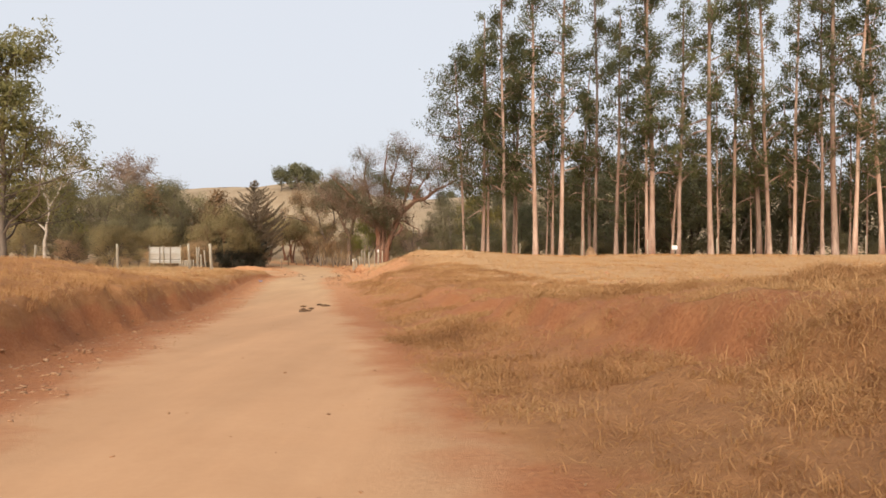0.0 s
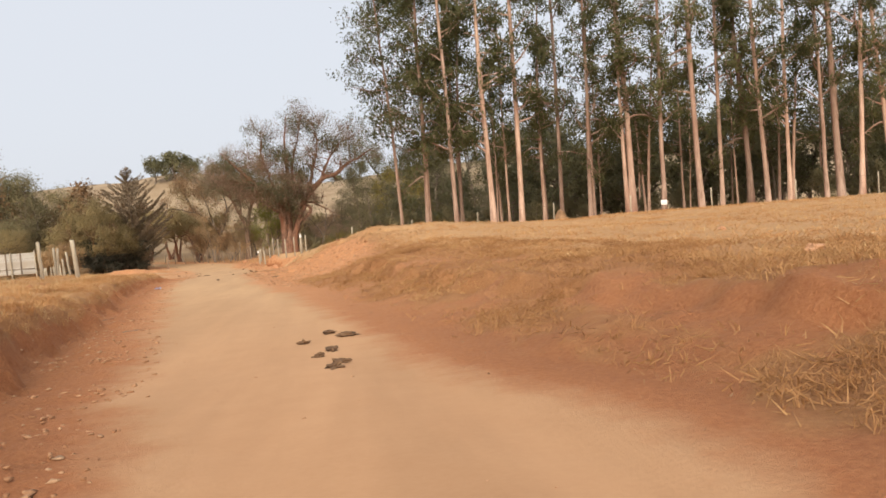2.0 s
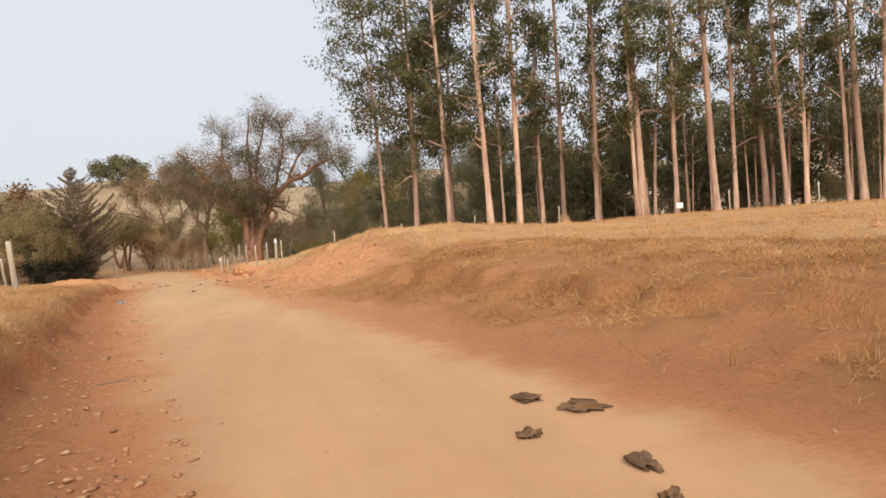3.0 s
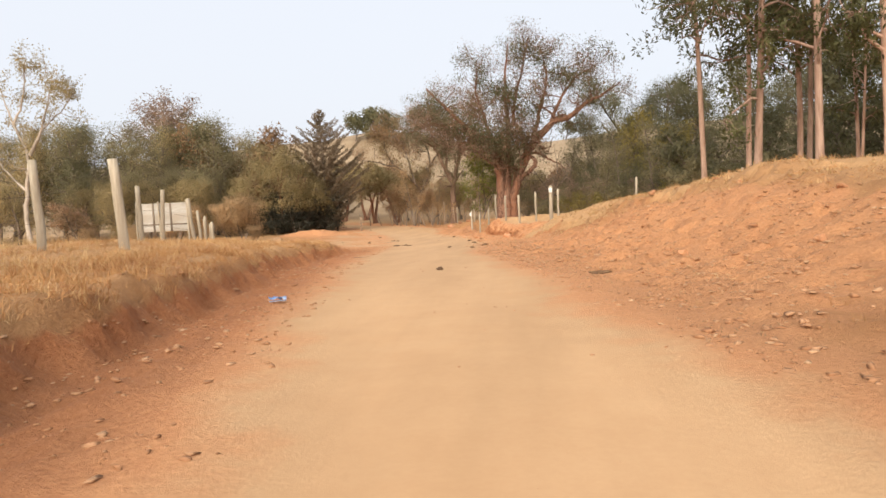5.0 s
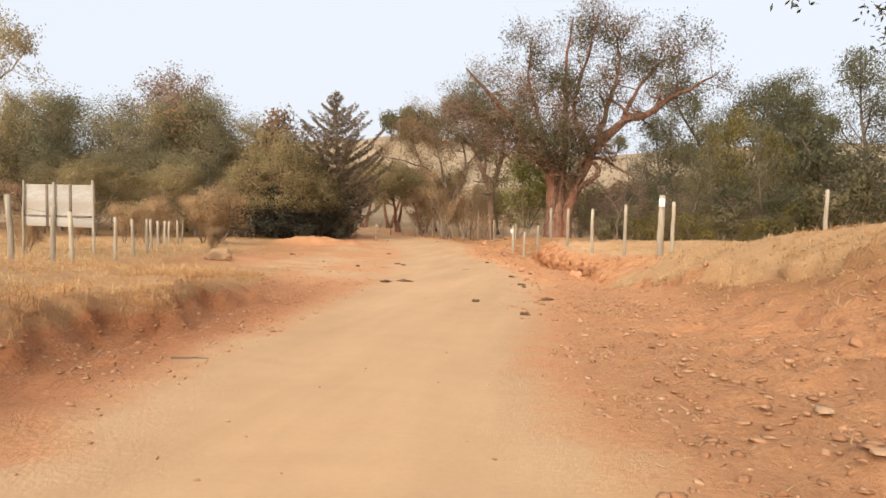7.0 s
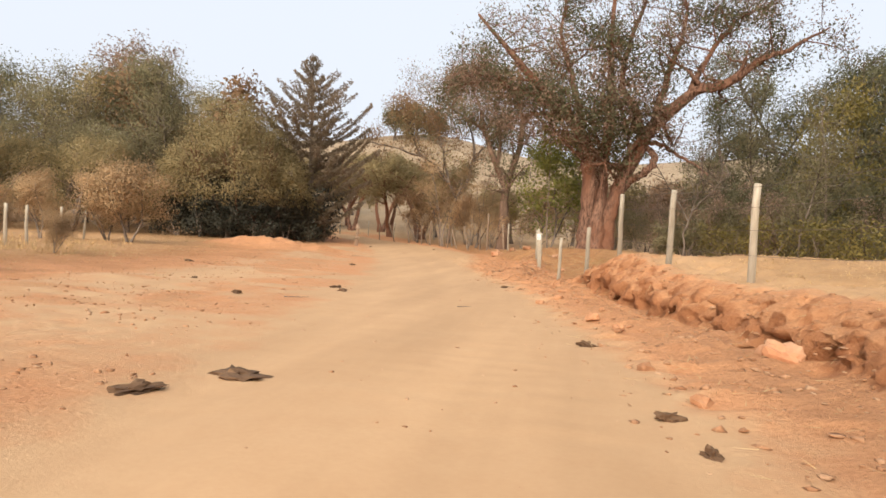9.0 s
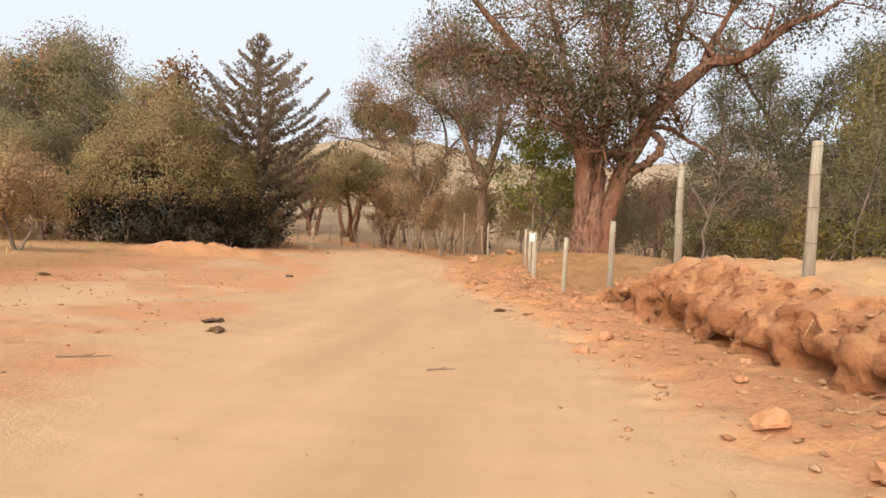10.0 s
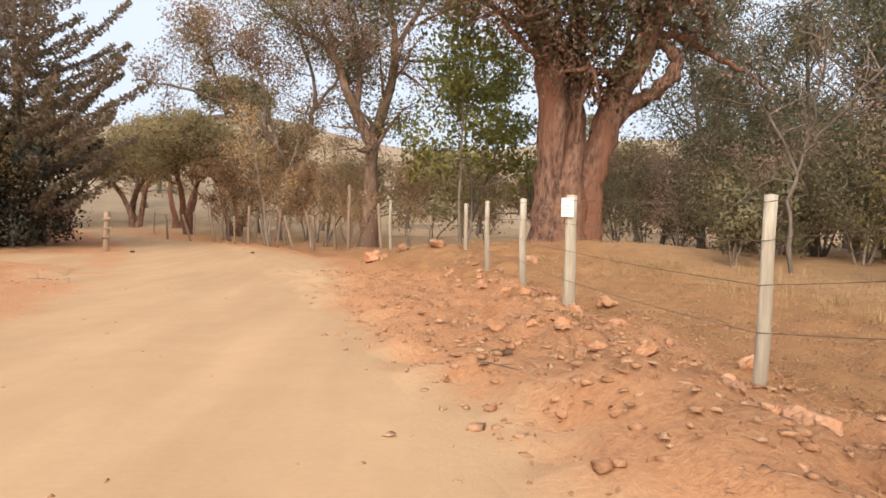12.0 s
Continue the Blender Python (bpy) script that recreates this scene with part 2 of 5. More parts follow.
RUBBLE = island_grain("clay_rubble", [(0.0, (0.37, 0.180, 0.088)), (0.5, (0.46, 0.245, 0.128)), (0.9, (0.52, 0.300, 0.165)), (1.0, (0.55, 0.345, 0.20))])
CLAY_LUMP = grainy("orange_clay_lump", (0.31, 0.140, 0.066), (0.46, 0.240, 0.122), 14, 0.95, 0.9, 0.02, vary=0.2, stain=(0.40, 0.20, 0.10))
TERMITE = grainy("termite_earth", (0.26, 0.150, 0.080), (0.42, 0.265, 0.145), 8, 0.95, 0.9, 0.03)
DUNG = grainy("dry_dung", (0.095, 0.052, 0.028), (0.20, 0.115, 0.060), 12, 0.9, 0.8, 0.02)
WHITE_PAINT = grainy("white_paint", (0.70, 0.69, 0.66), (0.82, 0.81, 0.78), 20, 0.5, 0.1, 0.002, stain=(0.66, 0.62, 0.55))
INK = grainy("faded_ink", (0.42, 0.42, 0.44), (0.52, 0.52, 0.54), 30, 0.6, 0.0)
BLUE_FOIL = grainy("blue_plastic", (0.05, 0.16, 0.42), (0.12, 0.30, 0.62), 18, 0.35, 0.4, 0.01, stain=(0.75, 0.78, 0.82))


# ---- building helpers ----
rng = np.random.default_rng(7)


def lattice(ix, iy, seed):
    h = (ix.astype(np.int64) * 374761393 + iy.astype(np.int64) * 668265263 + seed * 1442695041) & 0x7FFFFFFF
    h = ((h ^ (h >> 13)) * 1274126177) & 0x7FFFFFFF
    return ((h ^ (h >> 16)) & 0xFFFF) / 65535.0


def vnoise(x, y, seed=0):
    """Smooth value noise from -1 to 1."""
    t = seed * 1.7 + 0.4
    x, y = x * math.cos(t) - y * math.sin(t) + seed * 3.1, x * math.sin(t) + y * math.cos(t)
    ix, iy = np.floor(x), np.floor(y)
    fx, fy = x - ix, y - iy
    fx, fy = fx * fx * (3 - 2 * fx), fy * fy * (3 - 2 * fy)
    a, b = lattice(ix, iy, seed), lattice(ix + 1, iy, seed)
    c, d = lattice(ix, iy + 1, seed), lattice(ix + 1, iy + 1, seed)
    return 2 * ((a + (b - a) * fx) * (1 - fy) + (c + (d - c) * fx) * fy) - 1


def ramped(a, b, v):
    k = np.clip((v - a) / (b - a), 0, 1)
    return k * k * (3 - 2 * k)


def knots(pairs):
    xs, ys = np.array([p[0] for p in pairs], float), np.array([p[1] for p in pairs], float)

    def f(v):
        v = np.asarray(v, float)
        return (np.interp(v - 1.6, xs, ys) + 2 * np.interp(v, xs, ys) + np.interp(v + 1.6, xs, ys)) / 4
    return f


def mesh_from(name, verts, faces_by_size, mat_, smooth=False, normals=None):
    """A mesh from arrays of vertices and of faces (one array for each number of corners)."""
    me = bpy.data.meshes.new(name)
    me.vertices.add(len(verts))
    me.vertices.foreach_set("co", np.asarray(verts, np.float32).ravel())
    loops = np.concatenate([np.asarray(f, np.int32).ravel() for f in faces_by_size if len(f)])
    sizes = np.concatenate([np.full(len(f), np.asarray(f).shape[1], np.int32) for f in faces_by_size if len(f)])
    me.loops.add(len(loops))
    me.loops.foreach_set("vertex_index", loops)
    me.polygons.add(len(sizes))
    me.polygons.foreach_set("loop_start", np.concatenate([[0], np.cumsum(sizes)[:-1]]).astype(np.int32))
    if smooth:
        me.polygons.foreach_set("use_smooth", np.ones(len(sizes), bool))
    if normals is not None:
        me.polygons.foreach_set("use_smooth", np.ones(len(sizes), bool))
        nm = me.attributes.new("custom_normal", "FLOAT_VECTOR", "POINT")
        nm.data.foreach_set("vector", np.asarray(normals, np.float32).ravel())
    me.update(calc_edges=True)
    if mat_:
        me.materials.append(mat_)
    return me


def part(name, data, parent, label=""):
    ob = new(name, data)
    ob.parent = parent
    return tagged(ob, label=label) if label else ob


def thing(name, m, label, category, group=""):
    ob = new(name)
    ob.empty_display_size = 0.2
    ob.matrix_basis = m
    return tagged(ob, label=label, category=category, group=group)


def tubes(lines, sides=7, ragged=0.0, flute=0.0):
    """Tubes round polylines [(points, radii)], as one set of vertices and quads, closed at the end with a point."""
    vs, qs, ts, base = [], [], [], 0
    full = sides
    for pts, rad in lines:
        pts, rad = np.asarray(pts, float), np.asarray(rad, float)
        sides = full if full < 5 or full == 10 or rad[0] > 0.09 else (5 if rad[0] > 0.05 else 3)
        if sides == 3 and len(pts) > 4 and full > 3:
            pick = np.unique(np.linspace(0, len(pts) - 1, 4).astype(int))
            pts, rad = pts[pick], rad[pick]
        ang = np.arange(sides) * 2 * math.pi / sides
        tan = np.gradient(pts, axis=0)
        tan /= np.linalg.norm(tan, axis=1)[:, None] + 1e-9
        side = np.cross(tan, np.where(np.abs(tan[:, :1]) < 0.8, [[1.0, 0, 0]], [[0, 1.0, 0]]))
        side /= np.linalg.norm(side, axis=1)[:, None]
        other = np.cross(tan, side)
        r = rad[:, None] * (1 + ragged * rng.uniform(-1, 1, (len(pts), sides)) + flute * rng.uniform(-1, 1, (1, sides)))
        ring = pts[:, None, :] + r[..., None] * (np.cos(ang)[None, :, None] * side[:, None, :] + np.sin(ang)[None, :, None] * other[:, None, :])
        vs.append(ring.reshape(-1, 3))
        n = len(pts)
        i = np.arange(n - 1)[:, None] * sides + np.arange(sides)[None, :]
        j = np.arange(n - 1)[:, None] * sides + (np.arange(sides)[None, :] + 1) % sides
        qs.append(np.stack([i, j, j + sides, i + sides], -1).reshape(-1, 4) + base)
        vs.append(pts[-1:] + tan[-1:] * rad[-1])
        k = (n - 1) * sides + np.arange(sides)
        ts.append(np.stack([k, (n - 1) * sides + (np.arange(sides) + 1) % sides, np.full(sides, n * sides)], -1) + base)
        base += n * sides + 1
    return np.concatenate(vs), [np.concatenate(qs), np.concatenate(ts)]


def leaves(centres, size, droop=0.0, long=1.6):
    """One bent leaf (two triangles on four corners) at each centre."""
    n = len(centres)
    d = rng.normal(size=(n, 3))
    d[:, 2] -= droop * 1.5
    d /= np.linalg.norm(d, axis=1)[:, None]
    s = np.cross(d, rng.normal(size=(n, 3)))
    s /= np.linalg.norm(s, axis=1)[:, None] + 1e-9
    up = np.cross(d, s)
    ln = (size * rng.uniform(0.6, 1.3, n))[:, None]
    w = ln / long * 0.5
    a, c = centres - d * ln * 0.5, centres + d * ln * 0.5
    fold = up * w * 0.35
    v = np.stack([a, centres + s * w + fold, c, centres - s * w + fold], 1).reshape(-1, 3)
    k = np.arange(n)[:, None] * 4
    return v, [np.concatenate([k + [[0, 1, 2]], k + [[0, 2, 3]]], 1).reshape(-1, 3)]


def crown_mesh(name, centres, tips, leaf, droop, long, mat_):
    """Leaves whose shading follows the roundness of their clump and of the whole crown."""
    v, (tri,) = leaves(centres, leaf, droop, long)
    mid = centres.mean(0)
    size = centres.std(0) + 0.05
    out = (centres - mid) / size * 0.55 + rng.normal(size=centres.shape) * 0.12 + [0, 0, 0.25]
    d = centres - tips
    out = out + d / (np.linalg.norm(d, axis=1)[:, None] + 0.02) * 1.1
    out /= np.linalg.norm(out, axis=1)[:, None] + 1e-9
    q = v.reshape(-1, 4, 3)
    flip = np.einsum("ij,ij->i", np.cross(q[:, 1] - q[:, 0], q[:, 2] - q[:, 0]), out) < 0
    tri = tri.reshape(-1, 2, 3)
    tri[flip] = tri[flip][:, :, ::-1]
    return mesh_from(name, v, [tri.reshape(-1, 3)], mat_, normals=np.repeat(out, 4, 0))


def wander(start, way, length, steps, bend, lift=0.0):
    """A crooked line that starts along way."""
    p, d, out = np.array(start, float), np.array(way, float), [np.array(start, float)]
    d /= np.linalg.norm(d)
    for _ in range(steps):
        d = d + rng.normal(size=3) * bend + np.array([0, 0, lift])
        d /= np.linalg.norm(d)
        p = p + d * length / steps
        out.append(p.copy())
    return np.array(out)


def grow(height, girth, clear, limbs, reach, leaf, per_tip, spread, bend=0.10, rise=0.5, twigs=5, droop=0.0, lean=(0, 0), stems=1, sides=7, top_taper=0.25, long=2.2):
    """Wood and leaves of a tree: crooked stems, limbs from the height clear upward, twigs on the limbs, leaves round the twigs."""
    lines, tips = [], []
    for s in range(stems):
        a = rng.uniform(0, 6.28)
        off = np.array([math.cos(a), math.sin(a), 0]) * girth * (1.2 if stems > 1 else 0)
        way = np.array([lean[0] + (0.3 * math.cos(a) if stems > 1 else 0), lean[1] + (0.3 * math.sin(a) if stems > 1 else 0), 1.0])
        trunk = wander(off, way, height, 9, bend, 0.05)
        r = girth * (1 - (1 - top_taper) * np.linspace(0, 1, 10))
        r[0] *= 1.35
        lines.append((np.vstack([trunk[:1] - [0, 0, 0.3], trunk]), np.concatenate([[r[0] * 1.2], r])))
        for i in range(limbs // stems):
            f = clear + (1 - clear) * (i + rng.uniform(0.2, 0.9)) / max(1, limbs // stems)
            k = min(8, int(f * 9))
            at_ = trunk[k] + (trunk[k + 1] - trunk[k]) * (f * 9 - k)
            a = rng.uniform(0, 6.28) + i * 2.4
            ln = reach * (1.15 - 0.75 * (f - clear) / max(0.05, 1 - clear)) * rng.uniform(0.7, 1.2)
            limb = wander(at_, (math.cos(a), math.sin(a), rise * rng.uniform(0.4, 1.6)), ln, 6, 0.22, 0.06 - 0.12 * droop)
            lr = girth * 0.42 * (1.1 - 0.6 * f)
            lines.append((limb, np.linspace(lr, lr * 0.2, 7)))
            for j in range(twigs):
                q = rng.uniform(0.3, 1.0)
                k2 = min(5, int(q * 6))
                b = limb[k2] + (limb[k2 + 1] - limb[k2]) * (q * 6 - k2)
                tw = wander(b, rng.normal(size=3) + [0, 0, 0.3 - droop], ln * rng.uniform(0.25, 0.5), 4, 0.3, -0.1 * droop)
                lines.append((tw, np.linspace(lr * 0.35, lr * 0.08, 5)))
                tips += [tw[2], tw[3], tw[4]]
            tips += [limb[4], limb[5], limb[6]]
        tips += [trunk[-1], trunk[-1]]
    tips = np.array(tips)
    tips = tips[rng.uniform(0, 1, len(tips)) < 0.5]
    per_tip *= 2
    c = at = np.repeat(tips, per_tip, 0)
    c = c + np.clip(rng.normal(size=c.shape), -1.5, 1.5) * spread * np.repeat(rng.uniform(0.5, 1.3, len(tips)), per_tip)[:, None] * [1, 1, 0.8]
    ok = c[:, 2] > 0.15
    return tubes(lines, sides, 0.08), (c[ok], at[ok], leaf, droop, long)


def tree_kind(name, label, category, bark, leaf_mat, group, **how):
    """A tree thing at the origin with its trunk and its crown."""
    wood, green = grow(**how)
    t = thing(name, Matrix(), label, category, group)
    part("trunk", mesh_from("trunk", *wood, bark, True), t)
    part("crown", crown_mesh("crown", *green, leaf_mat), t)
    return t


# ---- the lie of the land ----
HALF = 2.15
road_x = knots([(-60, 9.5), (-20, 2.6), (0, -0.7), (7, -1.9), (15, -3.4), (21, -4.5), (31, -6.5), (40, -8.2), (48, -9.4), (56, -10.5), (64, -11.4), (72, -12.8), (82, -14.9), (90, -16.8), (98, -19.2), (108, -22.6), (120, -29.5), (135, -42), (150, -58), (170, -70), (3000, -70)])
road_z = knots([(-3000, 4), (-60, 2.6), (0, 0.0), (6, -0.30), (12, -0.62), (16, -0.88), (20, -1.12), (26, -1.30), (34, -1.51), (44, -1.80), (52, -2.22), (57, -2.48), (66, -2.90), (80, -3.50), (95, -3.98), (110, -4.10), (150, -4.0), (3000, -4.0)])
right_z = knots([(-60, 2.4), (-20, 1.5), (0, 0.9), (8, 0.42), (15, -0.35), (22, -0.65), (30, -0.78), (45, -0.78), (52, -0.80), (57, -1.15), (62, -1.85), (66, -2.32), (70, -2.35), (76.5, -2.36), (77.4, -3.05), (79, -3.30), (82, -3.92), (85, -3.70), (90, -3.55), (96, -3.35), (106, -3.95), (3000, -4.0)])
right_shoulder = knots([(-20, 0.3), (20, 0.3), (32, 0.6), (42, 1.0), (55, 1.3), (62, 1.7), (67, 1.9), (69, 1.72), (71, 1.75), (73, 1.95), (76, 2.25), (84, 3.0), (3000, 3.0)])
right_bank = knots([(-20, 3.0), (20, 3.0), (40, 4.0), (50, 4.7), (56, 4.7), (60, 2.6), (62, 1.6), (66, 0.8), (70, 0.68), (77, 0.68), (80.5, 2.0), (3000, 2.0)])
turf_edge = knots([(-60, 30), (40, 30), (44, 5.6), (50, 4.9), (55, 4.2), (58, 2.7), (61, 1.9), (64, 2.2), (67, 2.5), (74, 2.8), (79, 30), (3000, 30)])
right_extra = knots([(-60, 0), (52, 0), (58, 0.7), (64, 1.1), (74, 1.2), (80, 1.0), (86, 1.0), (93, 2.2), (100, 3.4), (108, 2.0), (116, 0), (3000, 0)])
left_rise = knots([(-60, 0.7), (5, 0.55), (13, 0.56), (20, 0.56), (30, 0.45), (38, 0.42), (50, 0.38), (57, 0.30), (63, 0.12), (70, 0.06), (3000, 0.06)])


def land(x, y):
    """Height of the ground and its cover (track, straw) at x, y."""
    x, y = np.asarray(x, float), np.asarray(y, float)
    u = x - road_x(y)
    zr = road_z(y)
    wob = 0.18 * vnoise(y * 0.7, y * 0 + 3, 1) + 0.08 * vnoise(y * 2.3, y * 0 + 9, 2)
    # right of the track: shoulder, then the bank up to the pasture
    dr = u - HALF - wob
    s, b = right_shoulder(y), right_bank(y)
    cut = ramped(60, 66, y) * (1 - ramped(77, 80, y))
    gully = (0.10 * vnoise(y * 0.8, x * 0.3, 5) + 0.07 * np.abs(vnoise(y * 1.9, x * 1.2, 18)) + 0.05 * np.abs(vnoise(y * 4.6, x * 2.5, 19)) + 0.03 * vnoise(y * 9.0, x * 5.0, 30)) * cut
    kr = ramped(0, 1, (dr - s - gully + (0.25 - 0.1 * cut) * vnoise(x * 0.8, y * 0.8, 6)) / b)
    q = (dr - s - gully + 0.1 * vnoise(x * 0.8, y * 0.8, 6)) / b
    kr = kr * (1 - cut) + cut * (0.46 * ramped(0, 0.26, q) + 0.54 * np.clip((q - 0.2) / 0.8, 0, 1) ** 0.9)
    mound = 0.44 * np.exp(-(((x - 0.2) / 4.2) ** 2 + ((y - 45.5) / 4.6) ** 2) ** 1.3)
    near = 1 - ramped(30, 38, y)
    dn = dr + 0.35 * vnoise(x * 0.7, y * 0.7, 37) + 0.15 * vnoise(x * 2.1, y * 2.1, 38)
    step = 0.28 * ramped(0.1, 1.5, dn) + 0.55 * ramped(1.45, 2.05, dn) + 0.17 * ramped(2.0, 3.6, dn)
    kr = kr * (1 - near) + step * near
    root = 0.35 * np.exp(-((x + 7.9) / 3.2) ** 2 - ((y - 95.5) / 3.0) ** 2)
    tilt = 0.22 * ramped(0, 3.5, dr - s - b) * ramped(56, 62, y) * (1 - ramped(78, 84, y))
    plateau = right_z(y) + mound + root + tilt + (1 - ramped(18, 30, np.abs(u))) * (0.08 * vnoise(x * 0.35, y * 0.35, 11) + (1 - ramped(9, 15, np.abs(u))) * 0.04 * vnoise(x * 1.1, y * 1.1, 12))
    rface = 4 * kr * (1 - kr) * cut
    zright = zr + rface * (0.08 * vnoise(x * 4, y * 4, 35) + 0.05 * vnoise(x * 9, y * 8, 36)) + kr * (plateau - zr) + 0.05 * ramped(0, 1, dr) + 0.07 * cut * ramped(0.2, 1.8, dr) * (1 - kr) * (0.8 + 0.8 * vnoise(x * 1.6, y * 1.2, 74))
    # left of the track: a ditch foot and a low cut bank
    dl = -u - HALF + wob
    kl = ramped(0, 1, (dl - 0.45 + 0.24 * vnoise(x * 0.9, y * 0.9, 7) + 0.05 * vnoise(y * 3.1, x * 2.6, 8) + 0.04 * vnoise(y * 6.5, x * 5.0, 9)) / (0.62 + 2.3 * ramped(53, 63, y)))
    back = 0.22 * ramped(0.6, 4.5, dl) * (1 - ramped(50, 60, y))
    hump = 0.62 * np.exp(-((u + 8.5) / 5.0) ** 2 - ((y - 17) / 9.0) ** 2)
    spoil = (0.50 * np.exp(-(((x + 25.5) / 2.6) ** 2 + ((y - 92.5) / 1.8) ** 2) ** 1.2) + 0.26 * np.exp(-(((x + 22.3) / 2.2) ** 2 + ((y - 93.0) / 1.4) ** 2))) * (0.90 + 0.25 * vnoise(x * 1.3, y * 1.3, 17) + 0.22 * vnoise(x * 2.9, y * 2.9, 46) + 0.20 * vnoise(x * 5.5, y * 5.5, 47))
    face = 4 * kl * (1 - kl) * (1 - ramped(52, 60, y))
    zleft = zr + face * (0.06 * vnoise(x * 4, y * 3, 28) + 0.06 * vnoise(x * 9, y * 7, 29)) + kl * (left_rise(y) + back + (1 - ramped(14, 26, np.abs(u))) * 0.07 * vnoise(x * 0.5, y * 0.5, 13) + hump) + spoil - 0.05 * ramped(0, 0.4, dl) * (1 - kl) * (1 - ramped(50, 58, y))
    side = np.where(u > 0, zright, zleft)
    rut = -0.025 * (np.exp(-((u - 0.85) / 0.35) ** 2) + np.exp(-((u + 0.75) / 0.35) ** 2)) + 0.008 * vnoise(x * 0.9, y * 0.5, 15)
    z = np.where((dr < 0) & (dl < 0), zr + rut, side)
    lip = ramped(-0.07, 0.06, dr - turf_edge(y) + 0.35 * vnoise(x * 0.9, y * 0.9, 44) + 0.15 * vnoise(x * 2.7, y * 2.7, 45)) * ramped(43, 46, y) * (1 - ramped(58, 61, y)) * (u > 0)
    scarp = np.exp(-((dr - turf_edge(y) + 0.35 * vnoise(x * 0.9, y * 0.9, 44) + 0.15 * vnoise(x * 2.7, y * 2.7, 45) + 0.13) / 0.11) ** 2) * ramped(43, 46, y) * (1 - ramped(58, 61, y)) * (u > 0)
    z = z + 0.17 * lip - 0.11 * scarp * ramped(-0.3, 0.2, vnoise(x * 0.8, y * 0.8, 48))
    # roughness off the track, clods on the bare shoulders
    off = ramped(0, 0.5, np.maximum(dr, dl))
    rubbly = ramped(74, 79, y) * (1 - ramped(92, 100, y)) * (u > 0)
    rubbly = np.maximum(rubbly, np.exp(-(((y - 46) / 9) ** 2) ** 2) * (u > 0) * (1 - ramped(5, 7, dr)))
    rubbly = np.maximum(rubbly, 0.4 * cut * (u > 0) * (1 - ramped(5, 8, dr)))
    off = off * (1 - 0.6 * ramped(58, 64, y) * (1 - ramped(98, 104, y)) * (u < 0) * (1 - ramped(5, 8, dl)))
    near_by = 1 - ramped(8, 13, np.abs(u))
    off = off * near_by
    z = z + off * ((0.03 + 0.05 * rubbly) * vnoise(x * 2.9, y * 2.9, 20) + (0.025 + 0.035 * rubbly) * vnoise(x * 4.7, y * 4.7, 21) + (0.014 + 0.02 * rubbly) * vnoise(x * 9, y * 9, 22)) + 0.006 * vnoise(x * 5, y * 5, 23)
    tussock = ramped(0.3, 1.2, dr) * (1 - ramped(34, 40, y)) * (u > 0) + kl * (u < 0) * (1 - ramped(55, 62, y))
    z = z + near_by * tussock * (0.06 * np.abs(vnoise(x * 1.9, y * 1.9, 25)) + 0.03 * vnoise(x * 3.3, y * 3.3, 26))
    z = z - 0.24 * np.exp(-((x + 9.6) / 1.1) ** 2 - ((y - 82.0) / 1.5) ** 2) + 0.07 * np.exp(-((x + 9.0) / 0.8) ** 2 - ((y - 78.5) / 0.9) ** 2)
    heap = np.exp(-((x + 10.95 + 0.25 * vnoise(y * 0.6, y * 0, 71)) / 0.55) ** 2) * ramped(78.3, 80.5, y) * (1 - ramped(90.5, 94, y))
    z = z + heap * (0.20 + 0.10 * vnoise(x * 1.7, y * 1.7, 72) + 0.07 * vnoise(x * 5, y * 5, 73))
    ditch = np.exp(-((dl - 0.1) / 0.55) ** 2) * (1 - ramped(54, 62, y)) * (u < 0)
    z = z + ditch * (0.045 * vnoise(x * 3.4, y * 3.0, 75) + 0.03 * vnoise(x * 5.8, y * 5.2, 76))
    # far land: dry hills behind the trees
    hill = 19.5 * ramped(122, 265, y + 0.12 * x) + 3.0 * vnoise(x / 60, y / 60, 31) * ramped(150, 260, y) + 22 * ramped(320, 900, y) * (0.6 + 0.5 * vnoise(x / 260, y / 260, 33))
    hill = hill + 6.0 * np.exp(-((x + 42) / 20) ** 2 - ((y - 212) / 40) ** 2)
    z = z + hill
    # cover
    track = (1 - ramped(-1.7, 0.35, np.maximum(dr - right_extra(y), dl))) * (1 - ramped(116, 132, y))
    yard = ramped(57, 66, y) * (1 - ramped(100, 108, y)) * (1 - ramped(2.5, 5.5, dl))
    patchy = ramped(-0.25, 0.35, vnoise(x * 0.45, y * 0.45, 77) + 0.5 * vnoise(x * 1.3, y * 1.3, 78))
    track = np.maximum(track, (0.38 + 0.37 * patchy) * yard * (u < 0))
    track = track * (1 - 0.9 * np.clip(spoil * 3, 0, 1))
    grass_r = ramped(-0.1, 0.9, dr + 0.75 * (1 - ramped(13, 20, y))) * (1 - 0.85 * np.exp(-((dn - 1.65) / 0.5) ** 2) * ramped(-0.15, 0.25, vnoise(x * 0.55, y * 0.55, 41) + 0.4 * vnoise(x * 1.7, y * 1.7, 42)))
    bald = ramped(0.05, 0.35, vnoise(x * 1.0, y * 1.0, 79) + 0.5 * vnoise(x * 2.6, y * 2.6, 80)) * (1 - ramped(3.2, 4.6, dr)) * (1 - ramped(26, 34, y))
    grass_r = grass_r * (1 - 0.55 * bald)
    late = ramped(36, 42, y)
    grass_r = grass_r * (1 - late) + late * ramped(0.1, 1.0, (dr - s * 0.7) / (b * 0.6))
    raw = np.exp(-(((y - 44.5) / 9.0) ** 2) ** 2) * (1 - ramped(s + b * 0.62, s + b * 0.9, dr))
